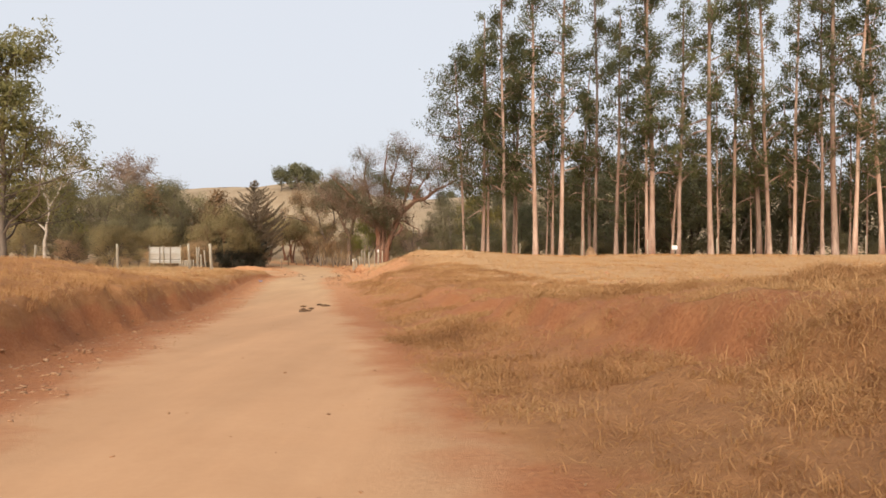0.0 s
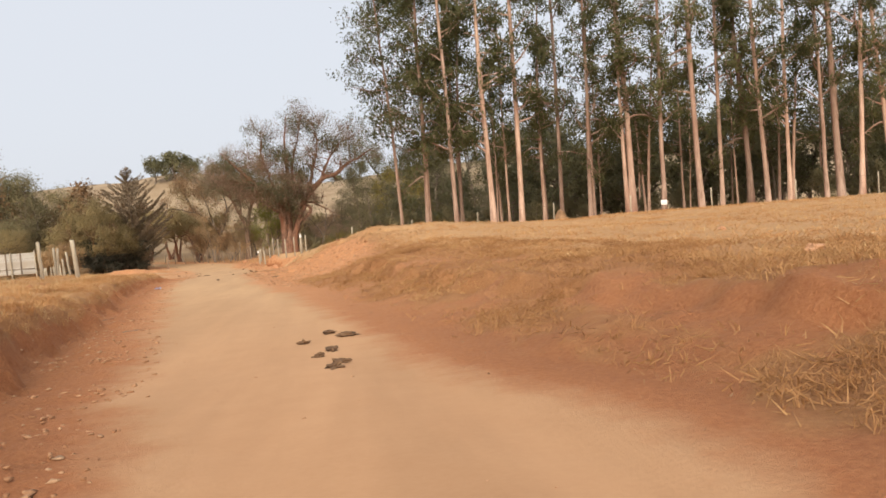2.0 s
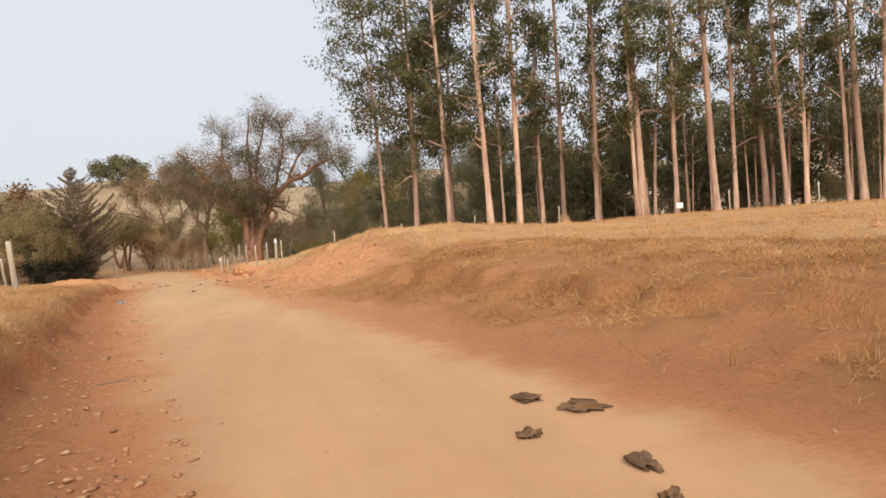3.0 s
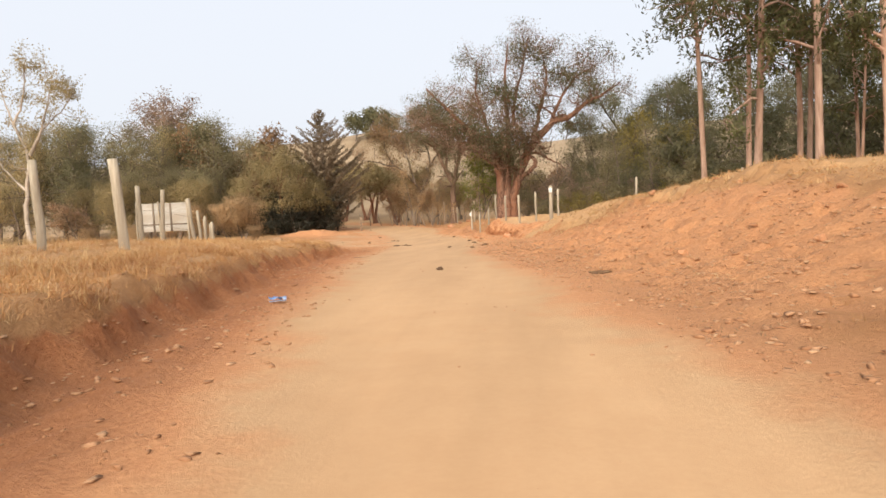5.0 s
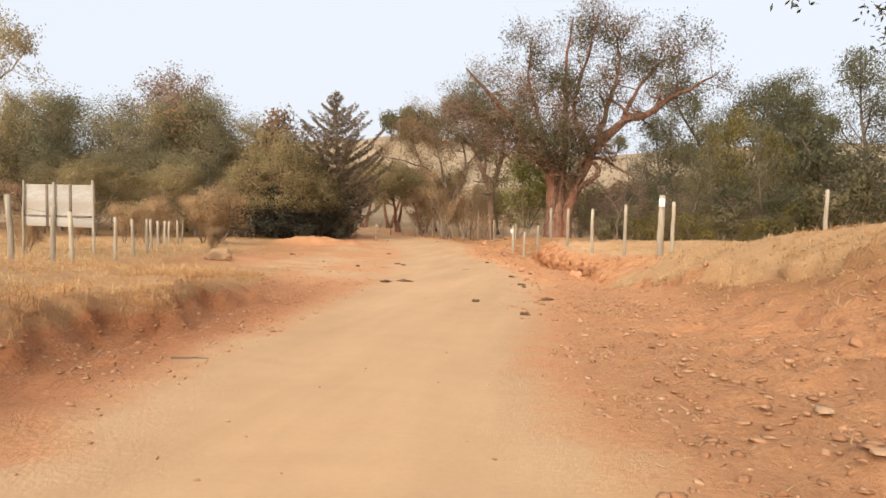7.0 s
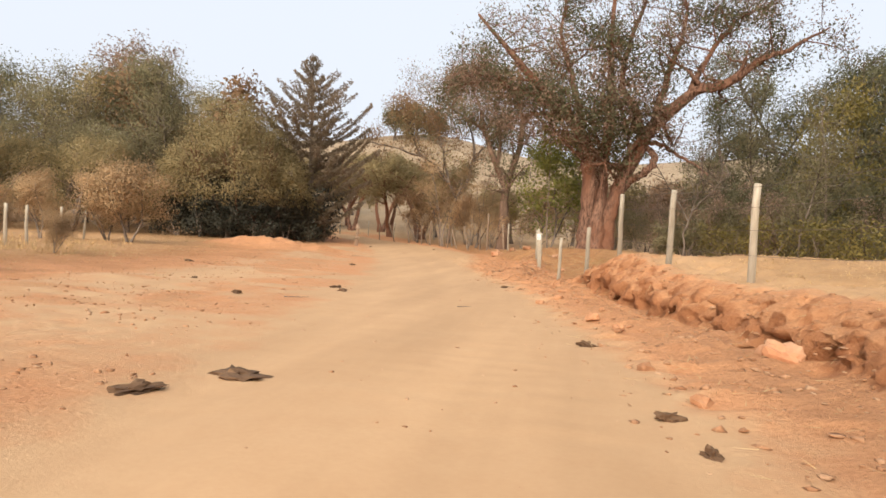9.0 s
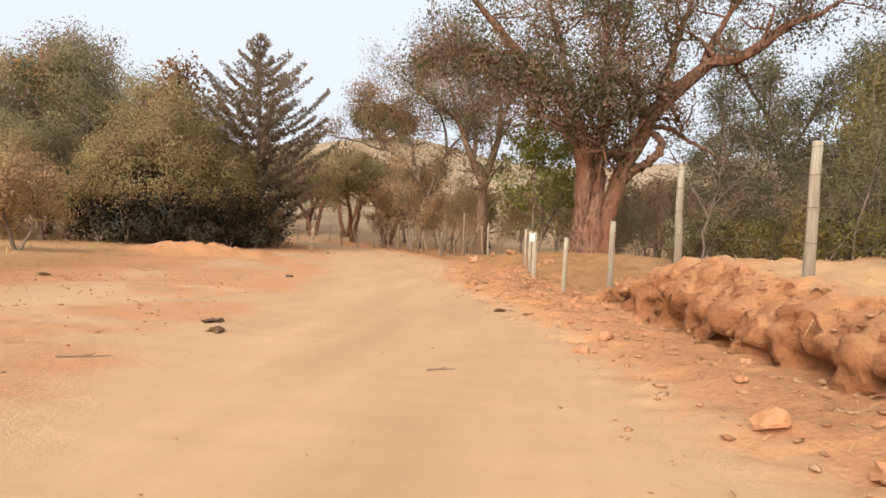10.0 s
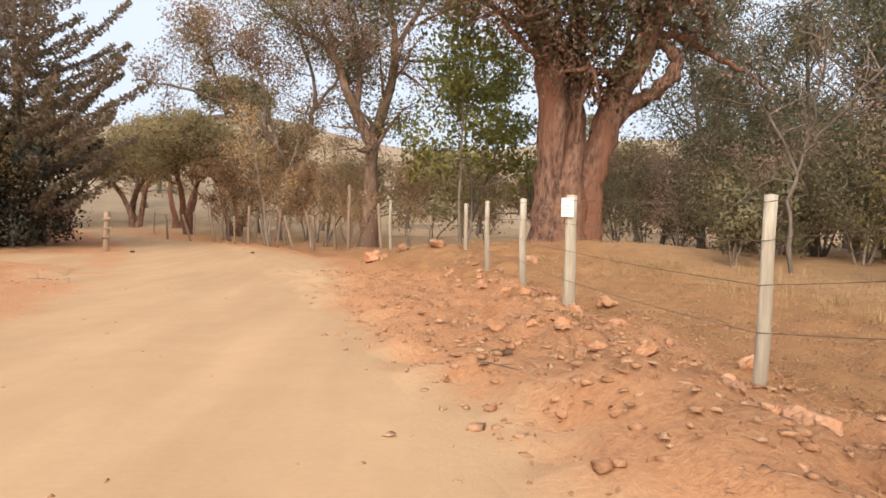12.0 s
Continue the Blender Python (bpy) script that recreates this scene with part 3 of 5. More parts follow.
    grass_r = grass_r * (1 - raw) * (1 - (ramped(56, 62, y) * (1 - ramped(98, 104, y))) * (1 - ramped(s + b * 0.8, s + b + 0.8, dr)))
    grass_r = np.maximum(grass_r, 0.9 * ramped(77, 80, y) * ramped(2.7, 4.2, dr))
    de = dr - turf_edge(y) + 0.35 * vnoise(x * 0.9, y * 0.9, 44) + 0.15 * vnoise(x * 2.7, y * 2.7, 45)
    turf = ramped(-0.15, 0.25, de) * ramped(43, 46, y) * (1 - ramped(77, 79, y)) * (1 - 0.75 * ramped(60, 63, y))
    grass_r = np.maximum(grass_r, 0.95 * turf)
    dusty = cut * ramped(s + b * 0.7, s + b + 0.2, dr) * (1 - ramped(s + b + 1.0, s + b + 2.2, dr)) * (u > 0)
    track = np.maximum(track, 0.45 * dusty)
    grass_l = ramped(0.38, 0.8, kl) * (1 - 0.6 * ramped(60, 68, y) * (1 - ramped(98, 106, y)) * (1 - ramped(5, 9, dl))) * (1 - np.clip(spoil * 2.5, 0, 1))
    straw = np.clip(np.maximum(np.where(u > 0, grass_r, np.maximum(grass_l, 0.45 * yard * (1 - patchy) * ramped(0.3, 1.2, dl))), ramped(116, 132, y)), 0, 1)
    return z, track, straw


def land_z(x, y):
    return float(land(np.array([x]), np.array([y]))[0][0])


def spaced(a, b, step, far_a, far_b, rate=1.16):
    mid = list(np.arange(a, b + 1e-6, step))
    lo, hi, d = [], [], step
    p = a
    while p > far_a:
        d *= rate
        p -= d
        lo.append(p)
    p, d = b, step
    while p < far_b:
        d *= rate
        p += d
        hi.append(p)
    return np.array(lo[::-1] + mid + hi)


def build_land():
    us = spaced(-11.5, 9.6, 0.17, -1600, 1600, 1.2)
    us = np.unique(np.round(np.concatenate([us, np.arange(3.55, 3.8, 0.045), np.arange(3.8, 4.85, 0.022), np.arange(4.85, 5.9, 0.085), np.arange(-3.6, -2.2, 0.085), [-HALF, HALF]]), 3))
    ys = spaced(0, 96, 0.17, -300, 2600, 1.2)
    ys = np.unique(np.round(np.concatenate([ys, np.arange(61, 79, 0.06), np.arange(36.0, 54.0, 0.18) + 0.05]), 3))
    U, Y = np.meshgrid(us, ys)
    X = U + road_x(Y)
    Z, T, S = land(X, Y)
    dr = U - HALF
    P = np.maximum(ramped(102, 122, Y), 0.8 * ramped(3.0, 6.5, dr) * (1 - ramped(60, 66, Y)))
    P = np.maximum(P, 0.85 * ramped(-0.2, 0.3, dr - turf_edge(Y)) * ramped(43, 46, Y) * (1 - ramped(78, 82, Y)))
    P = np.maximum(P, 0.75 * ramped(0.4, 1.4, -U - HALF) * ramped(18, 30, Y) * (1 - ramped(60, 68, Y)))
    P = np.maximum(P, 0.75 * ramped(7, 14, np.abs(U)))
    P = np.maximum(P, 0.2 * ramped(76, 80, Y) * ramped(2.6, 4.6, dr))
    # steep faces crumble sideways too
    steep = ramped(0.45, 1.3, np.abs(np.gradient(Z, us, axis=1))) * ((Y > 0) & (Y < 100) & (np.abs(U) < 7))
    tan_ = vnoise(Y * 2.1, Z * 3.5, 61) * 0.06 + vnoise(Y * 6.5, Z * 5, 62) * 0.06 + vnoise(Y * 13, Z * 14, 63) * 0.055 + vnoise(Y * 22, Z * 20, 82) * 0.03
    X = X + steep * tan_ * np.where(U > 0, ramped(48, 58, Y), 0.3)
    rel = (Z - road_z(Y)) / np.maximum(right_z(Y) - road_z(Y), 0.2)
    # a row of hollows worn into the foot of the cut
    hollow = ramped(0.04, 0.2, vnoise(Y * 5.2, Z * 2.2, 65) + 0.35 * vnoise(Y * 11, Z * 6, 66)) * ramped(0.06, 0.14, rel) * (1 - ramped(0.28, 0.42, rel + 0.14 * vnoise(Y * 1.4, Y * 0, 67)))
    ribs = (0.09 * vnoise(Y * 3.8, Z * 1.2, 68) + 0.06 * vnoise(Y * 9.5, Z * 3, 69)) * ramped(0.25, 0.45, rel) * (1 - ramped(0.8, 0.98, rel))
    at_cut = ((U > 0) & (Y > 61) & (Y < 78.5)) * ramped(61, 64, Y)
    X = X + (steep * (hollow * 0.46 + 0.03 * (1 - ramped(0.1, 0.5, rel))) + ribs * ((dr > 1.2) & (dr < 4))) * at_cut
    Z = Z + steep * (vnoise(Y * 5, U * 7, 64) * 0.05)
    nx = len(us)
    verts = np.stack([X, Y, Z], -1).reshape(-1, 3)
    i = np.arange(len(ys) - 1)[:, None] * nx + np.arange(nx - 1)[None, :]
    quads = np.stack([i, i + 1, i + 1 + nx, i + nx], -1)
    um = (us[:-1] + us[1:]) / 2
    ym = (ys[:-1] + ys[1:]) / 2
    inside = (np.abs(um)[None, :] < HALF) & ((ym > -60) & (ym < 150))[:, None]
    for name, mask in (("road", inside), ("ground", ~inside)):
        q = quads[mask]
        used, inv = np.unique(q, return_inverse=True)
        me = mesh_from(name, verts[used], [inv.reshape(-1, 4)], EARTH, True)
        col = me.color_attributes.new("cover", "FLOAT_COLOR", "POINT")
        # alpha: near ground, ditch and spoil redder; steep faces also carry painted shade
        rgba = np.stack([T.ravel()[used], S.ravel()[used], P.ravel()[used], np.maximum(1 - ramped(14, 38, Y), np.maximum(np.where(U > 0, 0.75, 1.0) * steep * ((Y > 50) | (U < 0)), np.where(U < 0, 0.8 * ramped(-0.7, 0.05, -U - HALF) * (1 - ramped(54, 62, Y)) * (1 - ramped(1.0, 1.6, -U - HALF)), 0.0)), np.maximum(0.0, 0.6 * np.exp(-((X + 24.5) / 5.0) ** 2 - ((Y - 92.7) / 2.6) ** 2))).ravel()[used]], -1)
        col.data.foreach_set("color", rgba.astype(np.float32).ravel())
        ob = new(name, me)
        tagged(ob, label="packed orange dirt track worn smooth by wheels" if name == "road" else "dry straw pasture over bare red clay banks", category=name, kind="structure")


build_land()


# ---- fences ----
def post_mesh(height, r, lean=(0, 0), wood=None):
    n = 6
    zs = np.linspace(-0.3, height, n)
    pts = np.stack([lean[0] * zs + rng.normal(0, 0.006, n), lean[1] * zs + rng.normal(0, 0.006, n), zs], -1)
    r = r * 0.8
    v, f = tubes([(pts, np.linspace(r * 1.08, r * 0.94, n))], 10, 0.03, 0.06)
    v[-1, 2] = height + 0.01
    return mesh_from("post", v, f, wood or POST_WOOD, False)


def fence(label, posts, wires, sag=0.02, mat_=None):
    """A wire fence: a thing with each post and each wire as a part. posts: x, y, height, radius, lean x, lean y."""
    x0, y0 = posts[0][:2]
    f = thing("wire_fence", Matrix.Translation((x0, y0, land_z(x0, y0))), label, "fence", "fences along the track")
    z0 = f.matrix_basis.translation.z
    feet = []
    for x, y, h, r, lx, ly in posts:
        z = land_z(x, y)
        p = part("post", post_mesh(h, r, (lx, ly), mat_), f)
        p.location = (x - x0, y - y0, z - z0)
        feet.append((np.array([x - x0, y - y0, z - z0]), h, lx, ly, r))
    for frac in wires:
        pts = []
        for (a, ha, ax, ay, ra), (b, hb, bx, by, rb) in zip(feet, feet[1:]):
            pa = a + np.array([ax * ha * frac - ra, ay * ha * frac, ha * frac])
            pb = b + np.array([bx * hb * frac - rb, by * hb * frac, hb * frac])
            for k in np.linspace(0, 1, 6)[:-1]:
                q = pa + (pb - pa) * k
                q[2] -= sag * 4 * k * (1 - k) * rng.uniform(0.7, 1.3)
                pts.append(q)
        pts.append(pb)
        v, fc = tubes([(np.array(pts), np.full(len(pts), 0.0032))], 4)
        part("wire", mesh_from("wire", v, fc, WIRE), f)
    return f


ROADSIDE = [(-5.6, 62.7, 1.5, 0.10), (-6.2, 65.6, 1.48, 0.06), (-7.0, 68.4, 1.45, 0.07), (-7.75, 71.3, 1.45, 0.07), (-8.4, 74.9, 1.45, 0.07), (-9.02, 78.5, 1.39, 0.075),
            (-9.8, 81.94, 1.48, 0.067), (-10.58, 85.1, 1.40, 0.085), (-10.72, 87.6, 1.30, 0.07), (-10.9, 90.6, 1.32, 0.06), (-10.95, 94.6, 1.15, 0.06), (-12.9, 99.6, 1.6, 0.06)]
fence("pale weathered round fence posts with barbed wire beside the track", [(x, y, h, r, rng.normal(0, 0.012), rng.normal(0, 0.012)) for x, y, h, r in ROADSIDE], (0.96, 0.76, 0.53, 0.28))
BEND = [(-13.2, 100.4, 1.5, 0.06), (-14.4, 102.2, 2.3, 0.075), (-14.95, 103.3, 1.25, 0.06), (-15.9, 104.6, 1.5, 0.055), (-16.9, 106.2, 1.35, 0.06), (-17.8, 107.8, 1.6, 0.07), (-18.5, 108.7, 1.2, 0.055), (-19.4, 109.6, 1.75, 0.08), (-20.2, 110.4, 1.3, 0.06), (-21.3, 111.2, 1.6, 0.085), (-22.8, 112.6, 1.3, 0.06), (-24.4, 114.2, 1.3, 0.06)]
fence("crooked old fence posts leaning every way along the bend", [(x, y, h, r, rng.normal(-0.08, 0.16), rng.normal(0, 0.1)) for x, y, h, r in BEND], (0.8, 0.5), 0.06, BROWN_POST)
FIELD = [(-5.3, 62.9), (-2.1, 61.8), (2.0, 61.2), (6.4, 60.2), (11.3, 58.6), (16.2, 57.3), (21.2, 55.9), (26.2, 54.4), (31.0, 53.0), (36.0, 51.5), (41.0, 50.0), (47.0, 48.0)]
fence("thin wooden posts and wire between pasture and eucalyptus grove", [(x, y, 1.4, 0.06, rng.normal(0, 0.02), rng.normal(0, 0.02)) for x, y in FIELD], (0.9, 0.6, 0.3))
LEFT = [(-13.5, 42.1, 1.52, 0.10, -0.06, 0.0)] + [(x, y, 1.42, 0.075, rng.normal(0, 0.04), 0) for x, y in ((-16.2, 47.6), (-17.1, 50.4), (-17.4, 53.0), (-19.1, 57.2), (-20.0, 59.6), (-20.7, 61.3), (-22.4, 65.7), (-23.8, 69.0), (-25.2, 72.2), (-26.3, 74.4), (-27.2, 76.5), (-28.2, 78.8), (-29.2, 81.0), (-31.2, 85.5), (-33.4, 90.0))]
fence("old leaning fence posts and slack wire in dry grass", LEFT, (0.9, 0.6, 0.3))
CROSS = [(-14.6, 41.6), (-18.5, 41.0), (-23.0, 40.6), (-28.0, 40.0)]
fence("weathered posts with wire across the dry pasture", [(x, y, 1.45, 0.085, rng.normal(0, 0.04), 0) for x, y in CROSS], (0.9, 0.6, 0.3))

# ---- eucalyptus grove ----
EUCA = []
for k in range(6):
    EUCA.append(tree_kind("eucalyptus", "tall straight eucalyptus with bare pinkish trunk and thin crown", "tree", EUCA_BARK, EUCA_LEAF, "eucalyptus grove",
                          height=25 + 0.6 * k, girth=0.21, clear=0.20 if k < 3 else 0.28, limbs=30, reach=2.5 if k < 3 else 3.2, leaf=0.28, per_tip=14, spread=0.40, bend=0.018, rise=0.35, twigs=5, droop=0.5, sides=8, top_taper=0.3, long=3.0))
BACK = [tree_kind("eucalyptus", "slender eucalyptus standing deep inside the shady grove", "tree", EUCA_BARK, EUCA_LEAF, "eucalyptus grove",
                  height=25, girth=0.19, clear=0.30, limbs=22, reach=3.2, leaf=0.42, per_tip=8, spread=0.45, bend=0.018, rise=0.35, twigs=3, droop=0.5, sides=6, top_taper=0.3, long=3.0) for _ in range(3)]
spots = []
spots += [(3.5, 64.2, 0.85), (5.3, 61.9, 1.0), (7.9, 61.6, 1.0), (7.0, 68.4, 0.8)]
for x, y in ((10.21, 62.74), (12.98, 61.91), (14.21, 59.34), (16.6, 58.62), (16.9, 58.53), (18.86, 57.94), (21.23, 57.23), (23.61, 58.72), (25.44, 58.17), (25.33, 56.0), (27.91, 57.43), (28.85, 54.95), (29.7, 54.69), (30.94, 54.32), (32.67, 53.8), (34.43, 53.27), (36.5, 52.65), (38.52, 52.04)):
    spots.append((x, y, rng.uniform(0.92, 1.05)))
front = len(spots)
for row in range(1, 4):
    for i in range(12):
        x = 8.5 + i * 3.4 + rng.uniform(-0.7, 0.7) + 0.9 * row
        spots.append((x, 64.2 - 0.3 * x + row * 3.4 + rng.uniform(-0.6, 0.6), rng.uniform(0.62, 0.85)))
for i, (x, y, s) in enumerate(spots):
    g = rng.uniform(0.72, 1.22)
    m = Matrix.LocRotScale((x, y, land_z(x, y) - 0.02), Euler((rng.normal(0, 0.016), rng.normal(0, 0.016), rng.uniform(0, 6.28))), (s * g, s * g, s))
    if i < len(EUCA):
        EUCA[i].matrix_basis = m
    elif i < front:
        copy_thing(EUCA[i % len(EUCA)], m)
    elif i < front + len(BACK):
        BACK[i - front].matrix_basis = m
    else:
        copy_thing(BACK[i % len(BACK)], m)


# ---- woods ----
def scatter(kinds, places):
    first = set()
    for i, (x, y, s) in enumerate(places):
        k = kinds[i % len(kinds)]
        m = Matrix.LocRotScale((x, y, land_z(x, y) - 0.03), Euler((0, 0, rng.uniform(0, 6.28))), (s, s, s * rng.uniform(0.92, 1.08)))
        if k not in first:
            first.add(k)
            k.matrix_basis = m
        else:
            copy_thing(k, m @ Matrix.Diagonal((*(1 / v for v in k.scale), 1)))


def woodland(label, leaf_mat, count, **over):
    how = dict(height=6.0, girth=0.16, clear=0.10, limbs=22, reach=3.0, leaf=0.22, per_tip=13, spread=0.42, bend=0.10, rise=0.55, twigs=5, sides=5)
    how.update(over)
    return [tree_kind("woodland_tree", label, "tree", GREY_BARK, leaf_mat, "woods round the pasture", **how) for _ in range(count)]


dark_trees = woodland("dense dark green tree with low branches", DARK_LEAF, 3, height=8.0, reach=3.6, leaf=0.26, per_tip=15, limbs=24, twigs=4, clear=0.04)
near_trees = woodland("tall dark tree with drooping fine foliage behind the fence", DARK_LEAF, 2, height=12.6, girth=0.2, reach=4.2, leaf=0.18, per_tip=19, spread=0.5, limbs=38, clear=0.05, droop=0.5, long=2.6)
olive_trees = woodland("dusty olive tree with dense rounded crown", OLIVE_LEAF, 2, height=6.3, leaf=0.13, per_tip=26)
brown_trees = woodland("dry brown half-leafless woodland tree", BROWN_LEAF, 1, per_tip=14, height=5.2, leaf=0.17)
rust_trees = woodland("rust-coloured dry bushy tree", RUST_LEAF, 1, height=6.0, per_tip=14)
# behind the eucalyptus and along the right
scatter(dark_trees, [(16 + 3.4 * i + rng.uniform(-1, 1), 84 - 0.30 * (3.4 * i) + rng.uniform(-1.5, 2.5), rng.uniform(1.15, 1.5)) for i in range(14)]
        + [(4.5, 78.5, 0.75), (9, 79, 0.8), (14, 80, 0.95), (21, 79, 1.2), (27, 77.5, 1.3), (33, 76, 1.3), (39, 74.5, 1.3), (45, 72, 1.35), (50, 68, 1.35), (55, 64, 1.35), (60, 58, 1.35), (65, 52, 1.3), (18, 76.5, 0.9), (24, 75, 0.95), (30, 73.5, 0.95), (36, 71.5, 1.0), (42, 69.5, 1.0), (47, 66, 1.0), (52, 61, 1.0)])
scatter(near_trees, [(0.6, 107.5, 0.85), (4.2, 109.5, 1.0), (7.6, 107, 1.05), (11.2, 105.5, 1.05), (15, 103.5, 1.1), (6, 114, 1.15), (10.5, 112, 1.15), (14.5, 110, 1.15), (18.5, 106, 1.1), (20, 100, 1.1), (17, 96, 1.0), (24, 96, 1.15), (22, 90, 1.05)])
drooping = woodland("broad drooping tree with yellow-green leaves behind the wire", FRESH_LEAF, 1, height=8.6, girth=0.12, reach=3.4, leaf=0.22, per_tip=9, spread=0.4, limbs=34, clear=0.12, droop=0.7, long=2.8)
scatter(drooping, [(2.6, 96.5, 1.0), (5.8, 93.0, 0.95)])
thin_trees = woodland("thin half-bare tree behind the wire fence", SAGE_LEAF, 2, height=8.6, girth=0.09, reach=2.3, leaf=0.13, per_tip=9, spread=0.4, limbs=26, clear=0.2)
scatter(thin_trees, [(0.4, 98.5, 1.1), (1.2, 90.4, 0.9), (-2.2, 101, 0.9), (3.4, 86.6, 0.8), (-0.4, 88.0, 0.65)])
# the left woods: a tall back row and lower trees before it
tall = dict(height=10.6, girth=0.2, clear=0.08, limbs=36, reach=5.0, leaf=0.18, per_tip=17, spread=0.62, bend=0.07, rise=0.5, twigs=5, sides=5)
tall_trees = woodland("tall dusty green woodland tree with full crown", SAGE_LEAF, 2, **tall) + woodland("tall dark woodland tree with dense crown", DARK_LEAF, 1, **tall) + woodland("tall olive woodland tree with drying leaves", OLIVE_LEAF, 1, **tall)
scatter(tall_trees, [(-35.8, 107.5, 0.94), (-39.5, 106, 1.0), (-43.2, 108.5, 1.06), (-47.2, 106, 0.98), (-50.8, 108.5, 1.02), (-54.5, 106, 1.05), (-58.5, 108, 1.12), (-62.5, 106, 1.1), (-66.5, 108, 1.15), (-71, 106, 1.15), (-76, 108, 1.2),
                     (-37.8, 113, 1.0), (-45.5, 114, 1.12), (-53.0, 114, 1.15), (-61.0, 115, 1.2), (-69.0, 114, 1.25), (-32.8, 110.5, 0.8), (-41.2, 111, 1.0), (-49.2, 112, 1.08), (-57.0, 112, 1.12), (-37.4, 104.0, 0.72), (-45.0, 103.5, 0.78), (-52.6, 103.5, 0.8), (-60.2, 103.0, 0.86)])
left = [(-56, 97, 0.95), (-50.5, 98.5, 0.9), (-46, 98, 0.95), (-42, 99.5, 0.95), (-62, 97, 1.05), (-68, 99, 1.1), (-38.2, 101, 0.95), (-53, 101.5, 1.05), (-74, 97, 1.1), (-80, 101, 1.2)]
scatter(olive_trees + woodland("broad green woodland tree with dusty leaves", SAGE_LEAF, 2, height=6.6, reach=3.2, leaf=0.13, per_tip=26), left)
scatter(brown_trees, [(-34.6, 103, 1.0), (-48.4, 95, 0.8), (-59, 94.5, 0.85)])
scatter(woodland("low dusty tree at the foot of the hill", OLIVE_LEAF, 1, height=4.0, reach=2.2, clear=0.25, per_tip=9, limbs=18) + woodland("small dry brown tree at the foot of the hill", BROWN_LEAF, 1, height=4.0, reach=2.2, clear=0.25, per_tip=9),
        [(-21, 121, 1.0), (-15, 124, 0.9), (-9, 119, 1.0), (-4, 122, 1.0), (1, 117, 1.2), (-12, 132, 1.1), (6, 126, 1.3), (-1, 108, 0.9), (3, 110, 1.2), (-25, 140, 1.2), (-36, 145, 1.3), (-45, 138, 1.3), (-50, 128, 1.2), (14, 118, 1.4), (-6, 113, 1.1), (-2, 116, 1.2), (-18, 127, 1.1), (-7, 128, 1.2), (-14, 118, 1.0), (-28, 148, 1.4), (2, 130, 1.3), (-38, 155, 1.5), (-10, 145, 1.4), (-58, 150, 1.5), (9, 108, 1.2)])
scatter(rust_trees, [(-42.4, 111.2, 1.85), (-34.6, 106.4, 1.72)])


# ---- shrubs ----
def shrubs(label, leaf_mat, count, group, **over):
    how = dict(height=2.2, girth=0.035, clear=0.12, limbs=18, reach=1.1, leaf=0.12, per_tip=12, spread=0.2, bend=0.12, rise=0.9, twigs=4, sides=5, stems=3)
    how.update(over)
    return [tree_kind("shrub", label, "bush", PALE_BARK if "pale" in label else GREY_BARK, leaf_mat, group, **how) for _ in range(count)]


def dome_bush(x, y, wide, deep, high, skirt, clumps):
    """A broad dome of leaf clumps on spreading stems; its skirt hangs over a deep hollow and reaches the ground on one side."""
    t = thing("dome_bush", Matrix.Translation((x, y, land_z(x, y))), "broad dusty olive bush overhanging a deep dark hollow", "bush", "bushes beside the yard")
    heads = []
    while len(heads) < clumps:
        d = rng.normal(size=3)
        d /= np.linalg.norm(d)
        d[2] = abs(d[2])
        swell = 0.92 + 0.12 * vnoise(np.array([d[0] * 2.6]), np.array([d[2] * 2.6 + d[1]]), 81)[0]
        p = d * [wide, deep, high] * swell * rng.uniform(0.74, 1.0)
        if p[2] > skirt - 0.42 * max(0.0, -p[0] - 0.25 * wide) + rng.uniform(-0.35, 0.35):
            heads.append(p)
    heads = np.array(heads)
    lines = []
    for k in range(9):
        a = 6.28 * k / 9 + rng.uniform(-0.3, 0.3)
        foot = np.array([math.cos(a) * 0.9, 1.6 + math.sin(a) * 0.6, -0.3])
        top = np.array([math.cos(a) * wide * 0.55, math.sin(a) * deep * 0.55, high * 0.62])
        q = np.linspace(0, 1, 8)[:, None]
        stem = foot + (top - foot) * np.concatenate([q ** 1.3, q ** 1.3, q], 1) + rng.normal(0, 0.10, (8, 3)) * np.minimum(q, 0.6)
        lines.append((stem, np.linspace(0.09, 0.035, 8)))
        near = heads[np.argsort(np.linalg.norm(heads - top, axis=1))[:14]]
        for h in near:
            q = np.linspace(0, 1, 5)[:, None]
            b = stem[5] + (h - stem[5]) * q + rng.normal(0, 0.10, (5, 3)) * np.sin(q * 3.1)
            lines.append((b, np.linspace(0.045, 0.012, 5)))
    part("trunk", mesh_from("trunk", *tubes(lines, 5, 0.08), OLD_BARK, True), t)
    at = np.repeat(heads, 105, 0)
    c = at + np.clip(rng.normal(size=at.shape), -1.6, 1.6) * np.repeat(rng.uniform(0.28, 0.52, len(heads)), 105)[:, None] * [1, 1, 0.75]
    c[:, 2] = np.maximum(c[:, 2], 0.05)
    part("crown", crown_mesh("crown", c, at, 0.125, 0.25, 2.0, OLIVE_LEAF), t)


